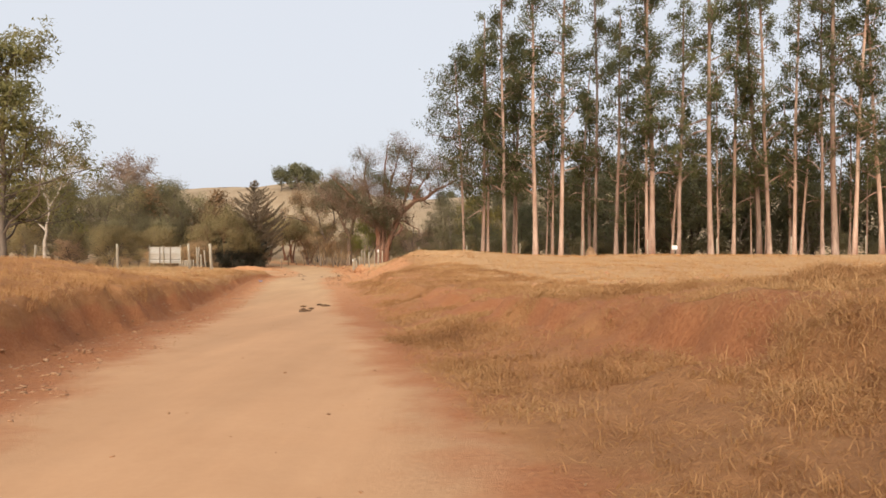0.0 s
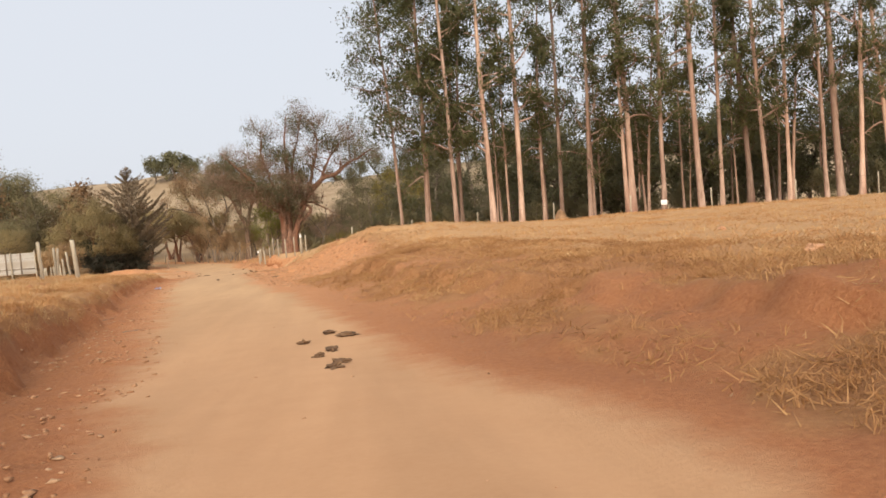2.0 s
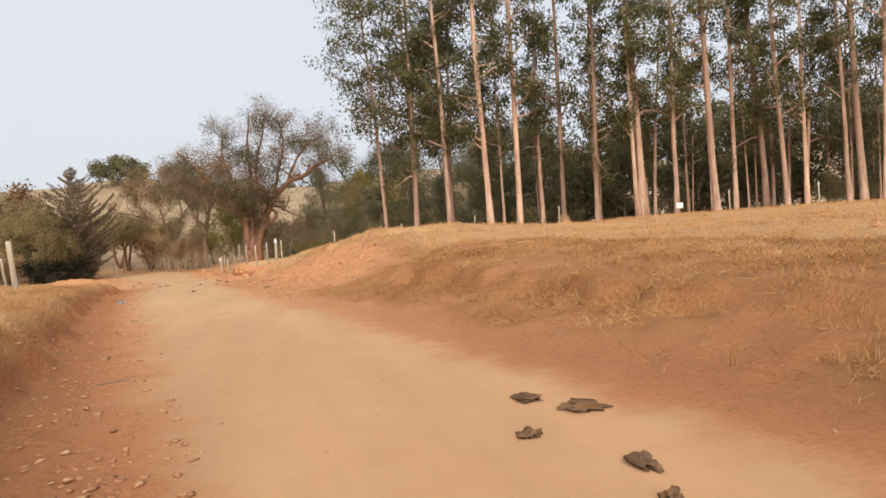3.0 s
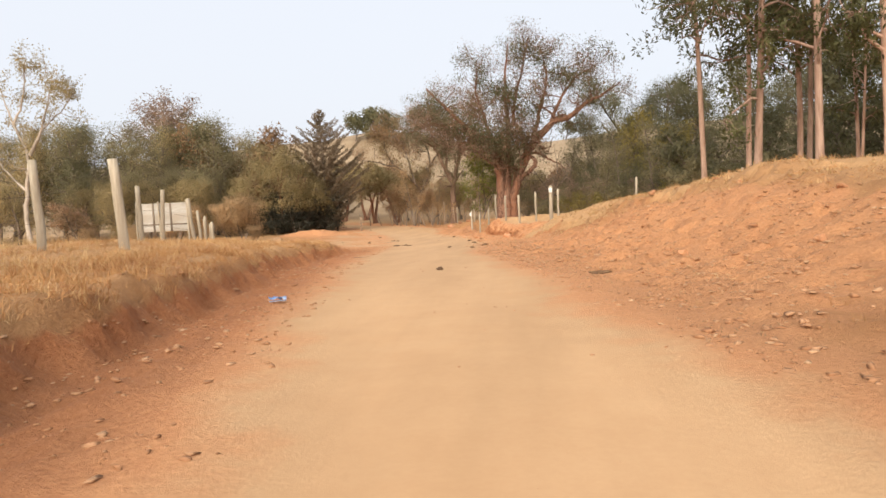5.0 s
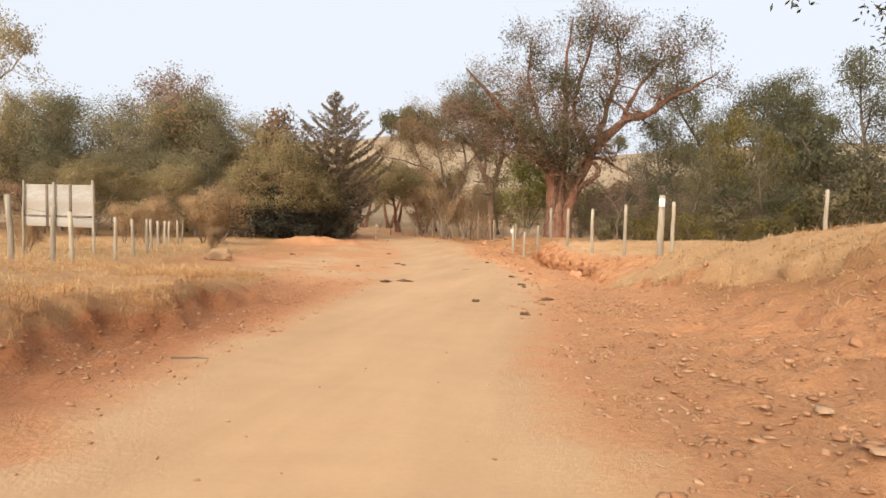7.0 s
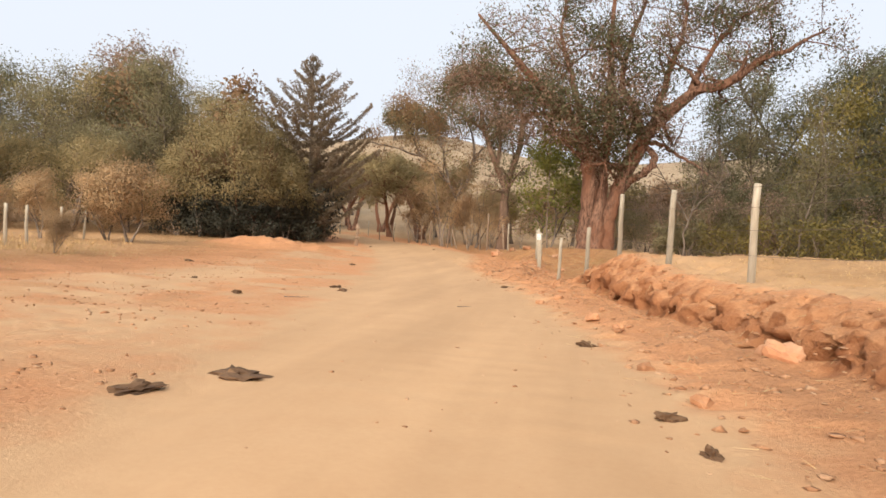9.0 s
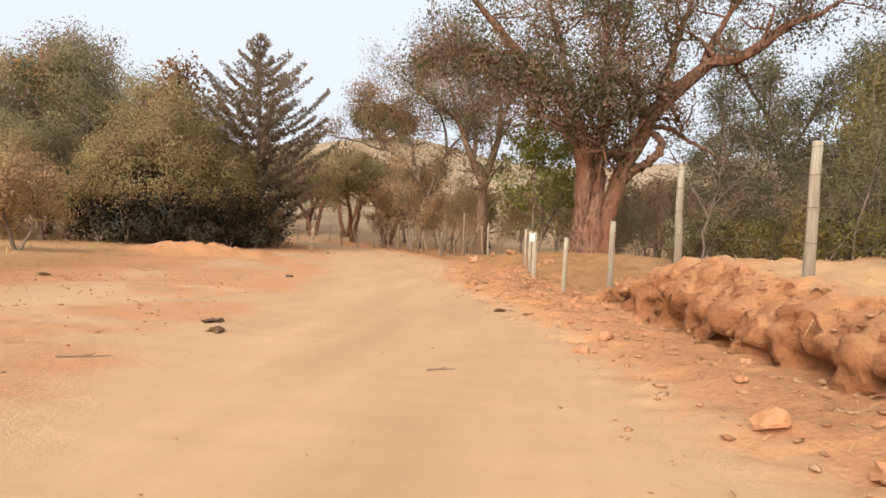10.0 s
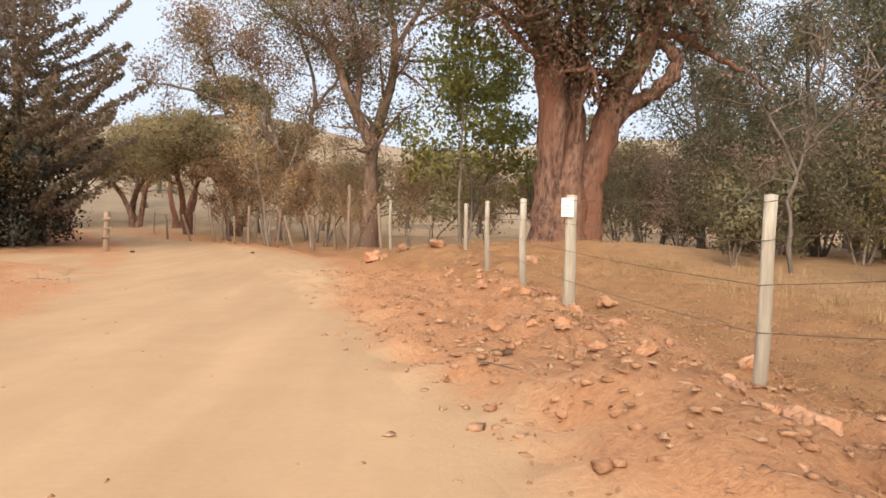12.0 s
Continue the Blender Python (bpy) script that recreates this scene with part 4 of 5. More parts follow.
dome_bush(-31.3, 101.2, 7.0, 5.2, 9.0, 2.5, 600)
big_olive = shrubs("wide dusty olive bush with leaves down to the ground", OLIVE_LEAF, 1, "bushes beside the yard", height=6.2, girth=0.11, limbs=36, reach=3.6, leaf=0.115, per_tip=42, spread=0.46, rise=0.35, twigs=5, clear=0.13)
scatter(big_olive, [(-39.8, 97.5, 0.95), (-44.0, 96.0, 0.9)])
dry_orange = shrubs("dry orange-tan shrub gone to seed", SEED_LEAF, 2, "dry shrubs by the fences", leaf=0.065, per_tip=38, spread=0.26, limbs=22)
scatter(dry_orange, [(-29.6, 88, 1.6), (-31.0, 88.4, 1.3), (-32.6, 86, 1.15), (-34.2, 84.6, 1.0), (-30.5, 81, 0.6), (-37.0, 84, 0.7), (-40, 83, 0.7), (-24.2, 76, 0.5), (-29, 70, 0.55)])
brush = shrubs("dry tan brush with thin crooked stems", TAN_LEAF, 3, "brush along the bend", height=3.0, limbs=22, per_tip=4, leaf=0.09, twigs=6, clear=0.2, girth=0.03, bend=0.2)
scatter(brush, [(-19.8, 111.4, 1.0), (-17.6, 109.4, 1.1), (-16.2, 106.8, 1.0), (-14.4, 104.2, 0.8), (-12.2, 102.0, 0.9), (-11.4, 104.8, 1.0), (-17.0, 111.4, 1.1), (-14.9, 109.6, 0.9), (-21.6, 114.6, 1.1), (-9.4, 104.2, 0.9), (-6.2, 101.8, 0.8), (-4.4, 100.2, 0.9), (-3.2, 97.2, 0.8)])
tan_tree = shrubs("spindly small tree with sparse orange-tan leaves", SEED_LEAF, 1, "brush along the bend", height=6.0, girth=0.07, limbs=30, reach=2.0, per_tip=8, leaf=0.13, spread=0.36, clear=0.28, bend=0.12, twigs=5)
scatter(tan_tree, [(-18.3, 108.9, 1.0), (-15.9, 108.4, 0.75)])
rusty = shrubs("rust-orange dry shrub among the brush at the bend", RUST_LEAF, 1, "brush along the bend", height=4.4, limbs=24, reach=1.8, per_tip=20, leaf=0.12, spread=0.26, clear=0.25, girth=0.05)
scatter(rusty, [(-20.9, 112.4, 0.9), (-16.4, 110.2, 0.8)])
# thicket added under the dome bush so that its hollow reads dark
thicket = shrubs("dense thicket with the hollow shade painted into its leaves", HOLLOW_SHADE_LEAF, 2, "bushes beside the yard", height=3.2, girth=0.05, limbs=26, reach=1.9, leaf=0.17, per_tip=11, spread=0.42, clear=0.02, rise=0.35)
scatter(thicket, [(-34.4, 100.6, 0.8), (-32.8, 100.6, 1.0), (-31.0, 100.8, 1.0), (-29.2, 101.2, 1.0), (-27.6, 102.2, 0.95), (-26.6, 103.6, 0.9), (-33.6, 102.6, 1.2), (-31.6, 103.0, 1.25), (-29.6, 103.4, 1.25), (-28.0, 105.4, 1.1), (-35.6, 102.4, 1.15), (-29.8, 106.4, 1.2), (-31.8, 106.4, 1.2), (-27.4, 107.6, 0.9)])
shade = shrubs("dark twiggy undergrowth behind the wire fence", DARK_LEAF, 2, "undergrowth below the grove", height=3.0, girth=0.035, limbs=26, reach=1.5, leaf=0.10, per_tip=17, spread=0.36, clear=0.03)
scatter(shade, [(-3.0, 100.6, 1.0), (-1.8, 99.0, 1.1), (-0.4, 97.4, 1.2), (1.0, 95.6, 1.1), (2.2, 93.8, 1.2), (3.6, 92.0, 1.1), (5.0, 90.2, 1.2), (6.4, 88.4, 1.1), (0.4, 100.0, 1.3), (2.4, 98.0, 1.4), (4.4, 95.6, 1.4), (6.6, 93.0, 1.4), (8.6, 90.4, 1.3), (0.6, 103.5, 1.4), (3.4, 103.0, 1.5), (6.6, 100.0, 1.5)])
twiggy = shrubs("dark green scrub behind the wire fence", SAGE_LEAF, 1, "brush behind the wire", height=3.0, girth=0.03, limbs=26, reach=1.4, leaf=0.09, per_tip=12, spread=0.32, clear=0.05) + shrubs("grey-brown half-bare brush behind the wire fence", MOSS_LEAF, 1, "brush behind the wire", height=3.4, girth=0.03, limbs=26, reach=1.3, leaf=0.09, per_tip=8, spread=0.3, clear=0.08, bend=0.16)
scatter(twiggy, [(-5.4, 100.0, 0.9), (-4.4, 97.4, 0.9), (-3.4, 96.2, 1.0), (-2.4, 94.8, 1.0), (-1.4, 93.4, 1.0), (-0.2, 91.8, 1.0), (1.0, 90.2, 1.0), (2.4, 88.4, 1.0), (3.8, 86.4, 0.9), (-4.8, 102.4, 1.0), (-1.8, 96.6, 1.1), (-0.4, 94.6, 1.1), (-6.4, 103.5, 0.9)])
yellow = shrubs("low shrub with yellow-green leaves behind the wire", FRESH_LEAF, 2, "shrubs behind the wire", height=2.5, leaf=0.15, long=3.0, per_tip=5, reach=1.4, spread=0.26)
scatter(yellow, [(-1.2, 84.0, 0.9), (0.2, 82.6, 1.0), (1.6, 81.2, 0.9), (-2.0, 86.6, 0.9), (3.0, 80.0, 1.1), (4.6, 78.8, 1.0), (-2.8, 89.4, 0.8), (6.4, 77.2, 0.9)])
under = shrubs("dark undergrowth shrub below the grove", SAGE_LEAF, 2, "undergrowth below the grove", height=2.4, per_tip=12, leaf=0.15, limbs=18)
scatter(under, [(-0.5 + 2.3 * i + rng.uniform(-1, 1), 75 - 0.3 * (2.3 * i) + rng.uniform(-3, 7), rng.uniform(0.7, 1.4)) for i in range(24)] + [(-5.2, 92.2, 0.7), (-3.8, 93.6, 0.8), (0.4, 90.6, 0.9), (2.4, 87.0, 0.9), (4.6, 86.0, 1.0), (-1.6, 96.4, 1.0)])


# ---- trees drawn limb by limb ----
def limbed(name, label, base, limbs, bark, crowns, sub=7, reach=2.6, twigs=6, sides=12, sag=0.0, start=0.35, flare=0.0, low=0.0):
    """A tree from its main limbs (points in the world, end radii); side limbs and twigs grow from them, leaves on the twigs.
    crowns: name, material, label, leaf size, leaves per tip, spread."""
    t = thing(name, Matrix.Translation(base), label, "tree")
    lines, tips = [], []
    for pts, r0, r1, *bare in limbs:
        raw = np.array(pts, float) - np.array(base)
        k = np.linspace(0, len(raw) - 1, len(raw) * 4)
        p = np.stack([np.interp(k, np.arange(len(raw)), raw[:, a]) for a in range(3)], -1)
        for _ in range(2):
            p[1:-1] = (p[:-2] + 2 * p[1:-1] + p[2:]) / 4
        p[1:-1] += rng.normal(0, 0.035, p[1:-1].shape)
        if r1 is None:
            r = np.interp(k, np.arange(len(raw)), r0)
            r0 = r0[0]
        else:
            r = r0 + (r1 - r0) * np.linspace(0, 1, len(p)) ** 0.8
        r = r * (1 + flare * np.exp(-np.maximum(p[:, 2], 0) / 0.7))
        lines.append((p, r * (1 + 0.06 * rng.normal(size=len(p)))))
        n = len(p)
        for i in range(0 if bare else sub):
            f = start + (1 - start) * (i + rng.uniform(0, 1)) / sub
            if r0 > 0.3 and f < 0.38:
                continue
            q = p[min(n - 2, int(f * n))]
            if q[2] < low:
                continue
            ln = reach * rng.uniform(0.6, 1.2)
            d = rng.normal(size=3)
            d[2] = abs(d[2]) * 0.8 - sag
            limb = wander(q, d, ln, 6, 0.25, 0.05)
            lr = max(0.025, r[min(n - 1, int(f * n))] * 0.45)
            lines.append((limb, np.linspace(lr, 0.012, 7)))
            for j in range(twigs):
                s = rng.uniform(0.3, 1)
                k2 = min(5, int(s * 6))
                tw = wander(limb[k2], rng.normal(size=3) + [0, 0, 0.15], ln * rng.uniform(0.25, 0.5), 4, 0.3, -0.05)
                lines.append((tw, np.linspace(max(0.012, lr * 0.35), 0.006, 5)))
                tips += [tw[2], tw[3], tw[4]]
            tips += [limb[4], limb[6]]
    part("trunk", mesh_from("trunk", *tubes(lines, sides, 0.05, 0.13 if flare else 0.04), bark, True), t)
    tips = np.array(tips)
    lot = rng.uniform(0, 1, len(tips)) + 0.35 * np.sin(tips[:, 0] * 0.9 + 1.3 * tips[:, 2])
    order = np.argsort(lot)
    lo = 0.0
    for cname, cmat, clabel, share, leaf, per_tip, spread in crowns:
        pick = tips[order[int(lo * len(tips)):int((lo + share) * len(tips))]]
        lo += share
        c = at = np.repeat(pick, per_tip, 0)
        c = c + np.clip(rng.normal(size=c.shape), -1.5, 1.5) * spread
        part(cname, crown_mesh(cname, c, at, leaf, 0.35, 2.0, cmat), t, clabel)
    return t


BIG = (-7.9, 96.0, land_z(-7.9, 96.0))
STEMS = [
    ([(-8.38, 96, -3.9), (-8.44, 96, -2.6), (-8.50, 96, -1.1), (-8.50, 96, 1.0), (-9.1, 96, 3.1), (-10.9, 95, 4.7), (-12.8, 94.2, 6.5), (-14.6, 94, 8.5)], (0.58, 0.48, 0.40, 0.38, 0.33, 0.25, 0.14, 0.05), None),
    ([(-7.66, 96, -3.9), (-7.62, 96, -2.6), (-7.50, 96, -1.2), (-6.95, 96, 0.5), (-5.9, 96, 3.0), (-3.9, 95.3, 5.2), (-2.2, 94.8, 5.4), (-0.9, 94.2, 6.6), (0.4, 94, 7.0), (1.9, 94, 8.0)], (0.56, 0.46, 0.40, 0.40, 0.34, 0.27, 0.23, 0.16, 0.10, 0.04), None),
    ([(-8.02, 95.85, -3.8), (-8.04, 95.85, -2.2), (-8.0, 95.95, -0.6), (-7.85, 96.5, 1.5), (-7.7, 97.2, 5), (-7.9, 97.5, 9), (-7.4, 97.5, 12.6)], (0.52, 0.42, 0.36, 0.28, 0.18, 0.11, 0.04), None),
]
BOUGHS = [
    ([(-6.9, 96, 0.4), (-6.2, 95.7, 0.75), (-5.55, 95.5, 1.2), (-5.34, 95.5, 1.85), (-5.8, 95.5, 2.25)], 0.25, 0.15, "bare"),
    ([(-5.9, 96, 2.6), (-5.0, 95.8, 2.5), (-4.2, 95.6, 1.9), (-3.4, 95.4, 1.5), (-2.8, 95.3, 1.0)], 0.15, 0.03, "bare"),
    ([(-6.0, 96, 2.4), (-6.5, 96.3, 4.4), (-7.3, 96.5, 5.4), (-7.0, 96.6, 7.4), (-6.3, 97, 10), (-5.6, 97, 12.8)], 0.24, 0.04),
    ([(-9.2, 96, 3.3), (-9.6, 96.4, 5.5), (-10.6, 96.8, 8.2), (-10.2, 97, 11.2)], 0.22, 0.04),
    ([(-10.9, 95, 4.7), (-12.6, 95.4, 5.0), (-14.2, 95.6, 5.6), (-15.6, 95.8, 5.2)], 0.13, 0.03),
]
BRANCHES = [
    ([(-5.5, 96, 3.5), (-5.0, 96.5, 6), (-4.0, 97, 9), (-4.6, 97.4, 12.2)], 0.22, 0.04),
    ([(-8.0, 95.6, -0.4), (-7.9, 95.2, 1.2), (-7.5, 94.9, 3.0), (-7.9, 94.6, 5.5)], 0.09, 0.02),
    ([(-8.9, 95.6, 1.6), (-9.8, 95.0, 2.2), (-10.8, 94.6, 3.2), (-11.4, 94.4, 4.6)], 0.10, 0.02),
    ([(-6.6, 95.6, 1.6), (-6.9, 95.0, 3.2), (-7.4, 94.8, 4.6)], 0.08, 0.02),
    ([(-3.9, 95.3, 5.2), (-3.0, 95.8, 7.2), (-1.6, 96.2, 9.2), (0.2, 96.4, 9.8)], 0.18, 0.03),
]
limbed("old_giant_tree", "huge old tree with twin rough brown trunks and half-dry crown", BIG, STEMS + BOUGHS + BRANCHES, OLD_BARK, [("crown", MOSS_LEAF, "", 0.50, 0.135, 13, 0.38), ("foliage", DARK_LEAF, "clusters of dark green leaves", 0.50, 0.165, 13, 0.34)], sub=22, reach=2.9, twigs=6, flare=0.22, sides=18, low=4.5, sag=0.22)
FORK = (-13.85, 107.0, land_z(-13.85, 107.0))
limbed("forked_tree", "forked brown tree with sparse dry crown beside the bend", FORK, [
    ([(-13.85, 107, -4.3), (-13.9, 107, -2.6), (-13.88, 107, -1.1), (-13.85, 107, 0.5), (-13.2, 107, 2.4), (-12.9, 107, 4.5), (-13.2, 107.4, 6.4), (-13.6, 107.6, 9)], 0.44, 0.04),
    ([(-13.85, 107, 0.4), (-14.5, 107, 1.7), (-15.2, 106.8, 3.3), (-15.5, 106.6, 4.2), (-17.1, 106.4, 5.05), (-18.8, 106.4, 6.4)], 0.27, 0.03),
    ([(-14.5, 107, 1.7), (-14.4, 107.4, 3.8), (-14.9, 107.8, 6), (-15.6, 108, 8.4)], 0.16, 0.03),
    ([(-15.5, 106.6, 4.2), (-16.0, 107, 6.2), (-17.4, 107.2, 8.2)], 0.12, 0.03),
    ([(-12.9, 107, 4.5), (-11.8, 106.8, 6.2), (-11.4, 106.8, 8.0)], 0.12, 0.03),
], TAN_BARK, [("crown", MOSS_LEAF, "", 0.45, 0.12, 22, 0.36), ("foliage", DARK_LEAF, "dark green leaf clusters", 0.55, 0.14, 24, 0.34)], sub=18, reach=2.6, twigs=5, sides=8)
RUSTY = (-18.4, 112.0, land_z(-18.4, 112.0))
limbed("rust_leaved_tree", "spreading tree with rust-coloured dry leaves", RUSTY, [
    ([(-18.5, 112, -4.3), (-18.3, 112, -2.4), (-17.8, 112, -0.5), (-19.9, 112, 2.4), (-22.9, 112, 3.2), (-25.2, 112, 3.6)], 0.20, 0.03),
    ([(-17.9, 112, -0.4), (-17.1, 112, 0.9), (-16.7, 112, 3.6), (-17.9, 112, 6.8), (-18.4, 112, 8.6)], 0.17, 0.03),
    ([(-18.6, 112, 0.7), (-19.4, 112.4, 4.0), (-20.8, 112.6, 6.4)], 0.12, 0.03),
    ([(-16.9, 112, 2.4), (-15.6, 112.4, 4.2), (-15.0, 112.6, 6.0)], 0.10, 0.03),
    ([(-21.0, 112, 2.7), (-22.0, 112.4, 5.0), (-23.4, 112.6, 6.6)], 0.10, 0.03),
], GREY_BARK, [("crown", RUST_LEAF, "", 0.7, 0.15, 15, 0.36), ("foliage", OLIVE_LEAF, "dusty olive leaf clusters", 0.3, 0.14, 14, 0.36)], sub=17, reach=2.3, twigs=5, sides=6, start=0.3)
SLIM = (-48.5, 88.5, land_z(-48.5, 88.5))
sz = SLIM[2]
limbed("slim_pale_tree", "slim pale-trunked tree forking into an open crown", SLIM, [
    ([(-48.5, 88.5, sz - 0.3), (-48.9, 88.5, sz + 2.5), (-48.6, 88.5, sz + 5), (-48.0, 88.5, sz + 8.0), (-49.4, 88.5, sz + 11), (-50.6, 88.5, sz + 15)], 0.27, 0.03),
    ([(-48.0, 88.5, sz + 8.0), (-46.6, 88.7, sz + 10.6), (-45.6, 88.9, sz + 14.6)], 0.17, 0.03),
    ([(-49.2, 88.5, sz + 10.6), (-48.4, 89, sz + 13), (-48.0, 89, sz + 16)], 0.12, 0.03),
    ([(-48.6, 88.5, sz + 5), (-50.6, 88.6, sz + 7), (-52.6, 88.6, sz + 10.5)], 0.12, 0.03),
    ([(-46.9, 88.6, sz + 10), (-44.8, 88.6, sz + 11.6), (-43.6, 88.6, sz + 13)], 0.09, 0.02),
], PALE_BARK, [("crown", OLIVE_LEAF, "", 1.0, 0.20, 8, 0.34)], sub=8, reach=2.3, twigs=5, sides=6, start=0.45)
BARE = (-4.2, 91.5, land_z(-4.2, 91.5))
bz = BARE[2]
limbed("bare_sapling", "bare grey forked sapling behind the wire fence", BARE, [
    ([(-4.2, 91.5, bz - 0.2), (-4.4, 91.5, bz + 1.6), (-4.1, 91.5, bz + 2.4), (-3.7, 91.5, bz + 4.2), (-3.9, 91.5, bz + 6.2)], 0.06, 0.012),
    ([(-4.2, 91.5, bz + 2.1), (-4.9, 91.4, bz + 3.2), (-5.6, 91.2, bz + 4.3)], 0.05, 0.012),
    ([(-4.1, 91.5, bz + 2.6), (-3.2, 91.4, bz + 3.6), (-2.6, 91.2, bz + 4.4)], 0.05, 0.012),
], GREY_BARK, [("crown", MOSS_LEAF, "", 1.0, 0.09, 3, 0.25)], sub=8, reach=1.3, twigs=3, sides=6)

young = tree_kind("young_eucalyptus", "young leafy eucalyptus at the edge of the grove", "tree", EUCA_BARK, EUCA_LEAF, "eucalyptus grove", height=19, girth=0.15, clear=0.38, limbs=34, reach=4.6, leaf=0.27, per_tip=15, spread=0.42, bend=0.02, rise=0.3, twigs=5, droop=0.5, sides=7, top_taper=0.3, long=3.0)
young.matrix_basis = Matrix.Translation((2.0, 67.0, land_z(2.0, 67.0)))
for x, y, turn in ((4.2, 67.6, 80), (6.4, 66.0, 200)):
    copy_thing(young, pose(x, y, land_z(x, y), 0, 0, turn))
lone = tree_kind("leafy_green_tree", "small bright green leafy tree beside the fence", "tree", GREY_BARK, LIME_LEAF, "", height=7.4, girth=0.06, clear=0.24, limbs=42, reach=2.7, leaf=0.20, per_tip=12, spread=0.36, bend=0.12, rise=0.5, twigs=5, sides=6, stems=3)
lone.matrix_basis = Matrix.Translation((-10.55, 100.0, land_z(-10.55, 100)))
side_tree = tree_kind("feathery_tree", "feathery yellow-green tree on the grassy bank", "tree", GREY_BARK, FEATHER_LEAF, "", height=9.5, girth=0.15, clear=0.10, limbs=46, reach=3.9, leaf=0.20, long=3.2, per_tip=18, spread=0.30, bend=0.06, rise=0.45, twigs=6, sides=6)
side_tree.matrix_basis = Matrix.Translation((-18.6, 30.5, land_z(-18.6, 30.5)))
dome = tree_kind("domed_bare_tree", "large distant domed tree with pale bare twigs", "tree", PALE_BARK, MOSS_LEAF, "", height=15.6, girth=0.45, clear=0.45, limbs=40, reach=7.5, leaf=0.3, per_tip=10, spread=0.7, bend=0.05, rise=0.5, twigs=7, sides=6)
dome.matrix_basis = Matrix.LocRotScale((-57, 128, land_z(-57, 128) - 0.05), None, (1.12, 1.12, 1.05))
arch = [tree_kind("low_dark_tree", "low dark tree with bent trunk in the dry field", "tree", OLD_BARK, OLIVE_LEAF, "trees in the dry field", height=6.6, girth=0.22, clear=0.46, limbs=26, reach=3.4, leaf=0.2, per_tip=18, spread=0.42, bend=0.14, rise=0.4, twigs=5, sides=6, stems=2) for _ in range(2)]
scatter(arch, [(-24.6, 119.5, 1.0), (-21.6, 117.0, 0.95), (-35, 126, 1.0), (-31, 128, 1.05), (-27.5, 126, 1.0), (-40, 130, 1.2), (-24, 130, 0.9), (-33, 134, 1.1)])
far_trees = [tree_kind("ridge_tree", "rounded dark tree on the dry ridge", "tree", GREY_BARK, DARK_LEAF, "trees on the ridge", height=5.0, girth=0.25, clear=0.03, limbs=14, reach=4, leaf=0.6, per_tip=14, spread=0.8, bend=0.08, rise=0.5, twigs=1, sides=3) for _ in range(2)]
scatter(far_trees, [(-46, 206, 0.95), (-43.5, 208, 1.1), (-41, 206, 1.15), (-38.5, 207, 1.05), (-36, 205, 0.85), (-20, 270, 0.7), (8, 255, 0.9), (30, 240, 1.0), (55, 230, 1.1), (18, 200, 0.8), (40, 190, 1.0)]
        + [(rng.uniform(-420, 60), rng.uniform(420, 620), rng.uniform(1.2, 2.0)) for _ in range(30)])


# ---- conifer ----
def conifer(m, height=12.8):
    """Whorls of long upswept branches, each a flat spray of hanging needles, with gaps between the tiers."""
    t = thing("conifer", m, "tall dusty conifer with long upswept tiered branches", "tree")
    stem = wander((0, 0, -0.3), (0, 0, 1), height + 0.3, 9, 0.008)
    lines, cs = [(stem, np.linspace(0.24, 0.025, 10))], []
    up = 0.10
    while up < 0.985:
        f, drop = up, height * (1 - up)
        for i in range(7 if up < 0.8 else 5):
            a = i * 0.92 + up * 37 + rng.uniform(-0.3, 0.3)
            ln = min(5.2, 0.98 * drop ** 0.92 + 0.2) * rng.uniform(0.6, 1.06)
            k = min(8, int(f * 9))
            br = wander(stem[k] + (stem[k + 1] - stem[k]) * (f * 9 - k), (math.cos(a), math.sin(a), 0.12 + 0.25 * up), ln, 7, 0.035, 0.075)
            lines.append((br, np.linspace(0.045 * (1.2 - f), 0.008, 8)))
            side = np.array([-math.sin(a), math.cos(a), 0])
            for q in np.arange(0.16, 1.0, 0.2 / max(ln, 0.4)):
                k = min(6, int(q * 7))
                b = br[k] + (br[k + 1] - br[k]) * (q * 7 - k)
                w = 0.07 + 0.26 * (1 - q) * min(1.0, ln / 2.5)
                n = 24 if up < 0.55 else 12
                cs.append(b + side * rng.normal(0, w, (n, 1)) + rng.normal(size=(n, 3)) * 0.05 - [0, 0, 1] * np.abs(rng.normal(0, 0.10, (n, 1))))
        up += 0.064 * (1.05 - 0.45 * up)
    for k, line in enumerate(lines):
        name = "branch" if k else "trunk"
        part(name, mesh_from(name, *tubes([line], 5), GREY_BARK, True), t)
    part("crown", mesh_from("crown", *leaves(np.concatenate(cs), 0.24, 0.25, 3.0), CONIFER_LEAF), t)


conifer(Matrix.Translation((-27.15, 105.1, land_z(-27.15, 105.1))))


# ---- gate posts, far fence, board pen, signs ----
fence("distant thin posts of the dry field", [(x, y, 1.35, 0.07, 0, 0) for x, y in ((-44, 126), (-40, 124.5), (-36.5, 123), (-33, 121.8), (-29.8, 120.6), (-26.8, 119.4), (-24.2, 118.2), (-22.0, 117.0), (-20.2, 115.6))], (0.85, 0.5))


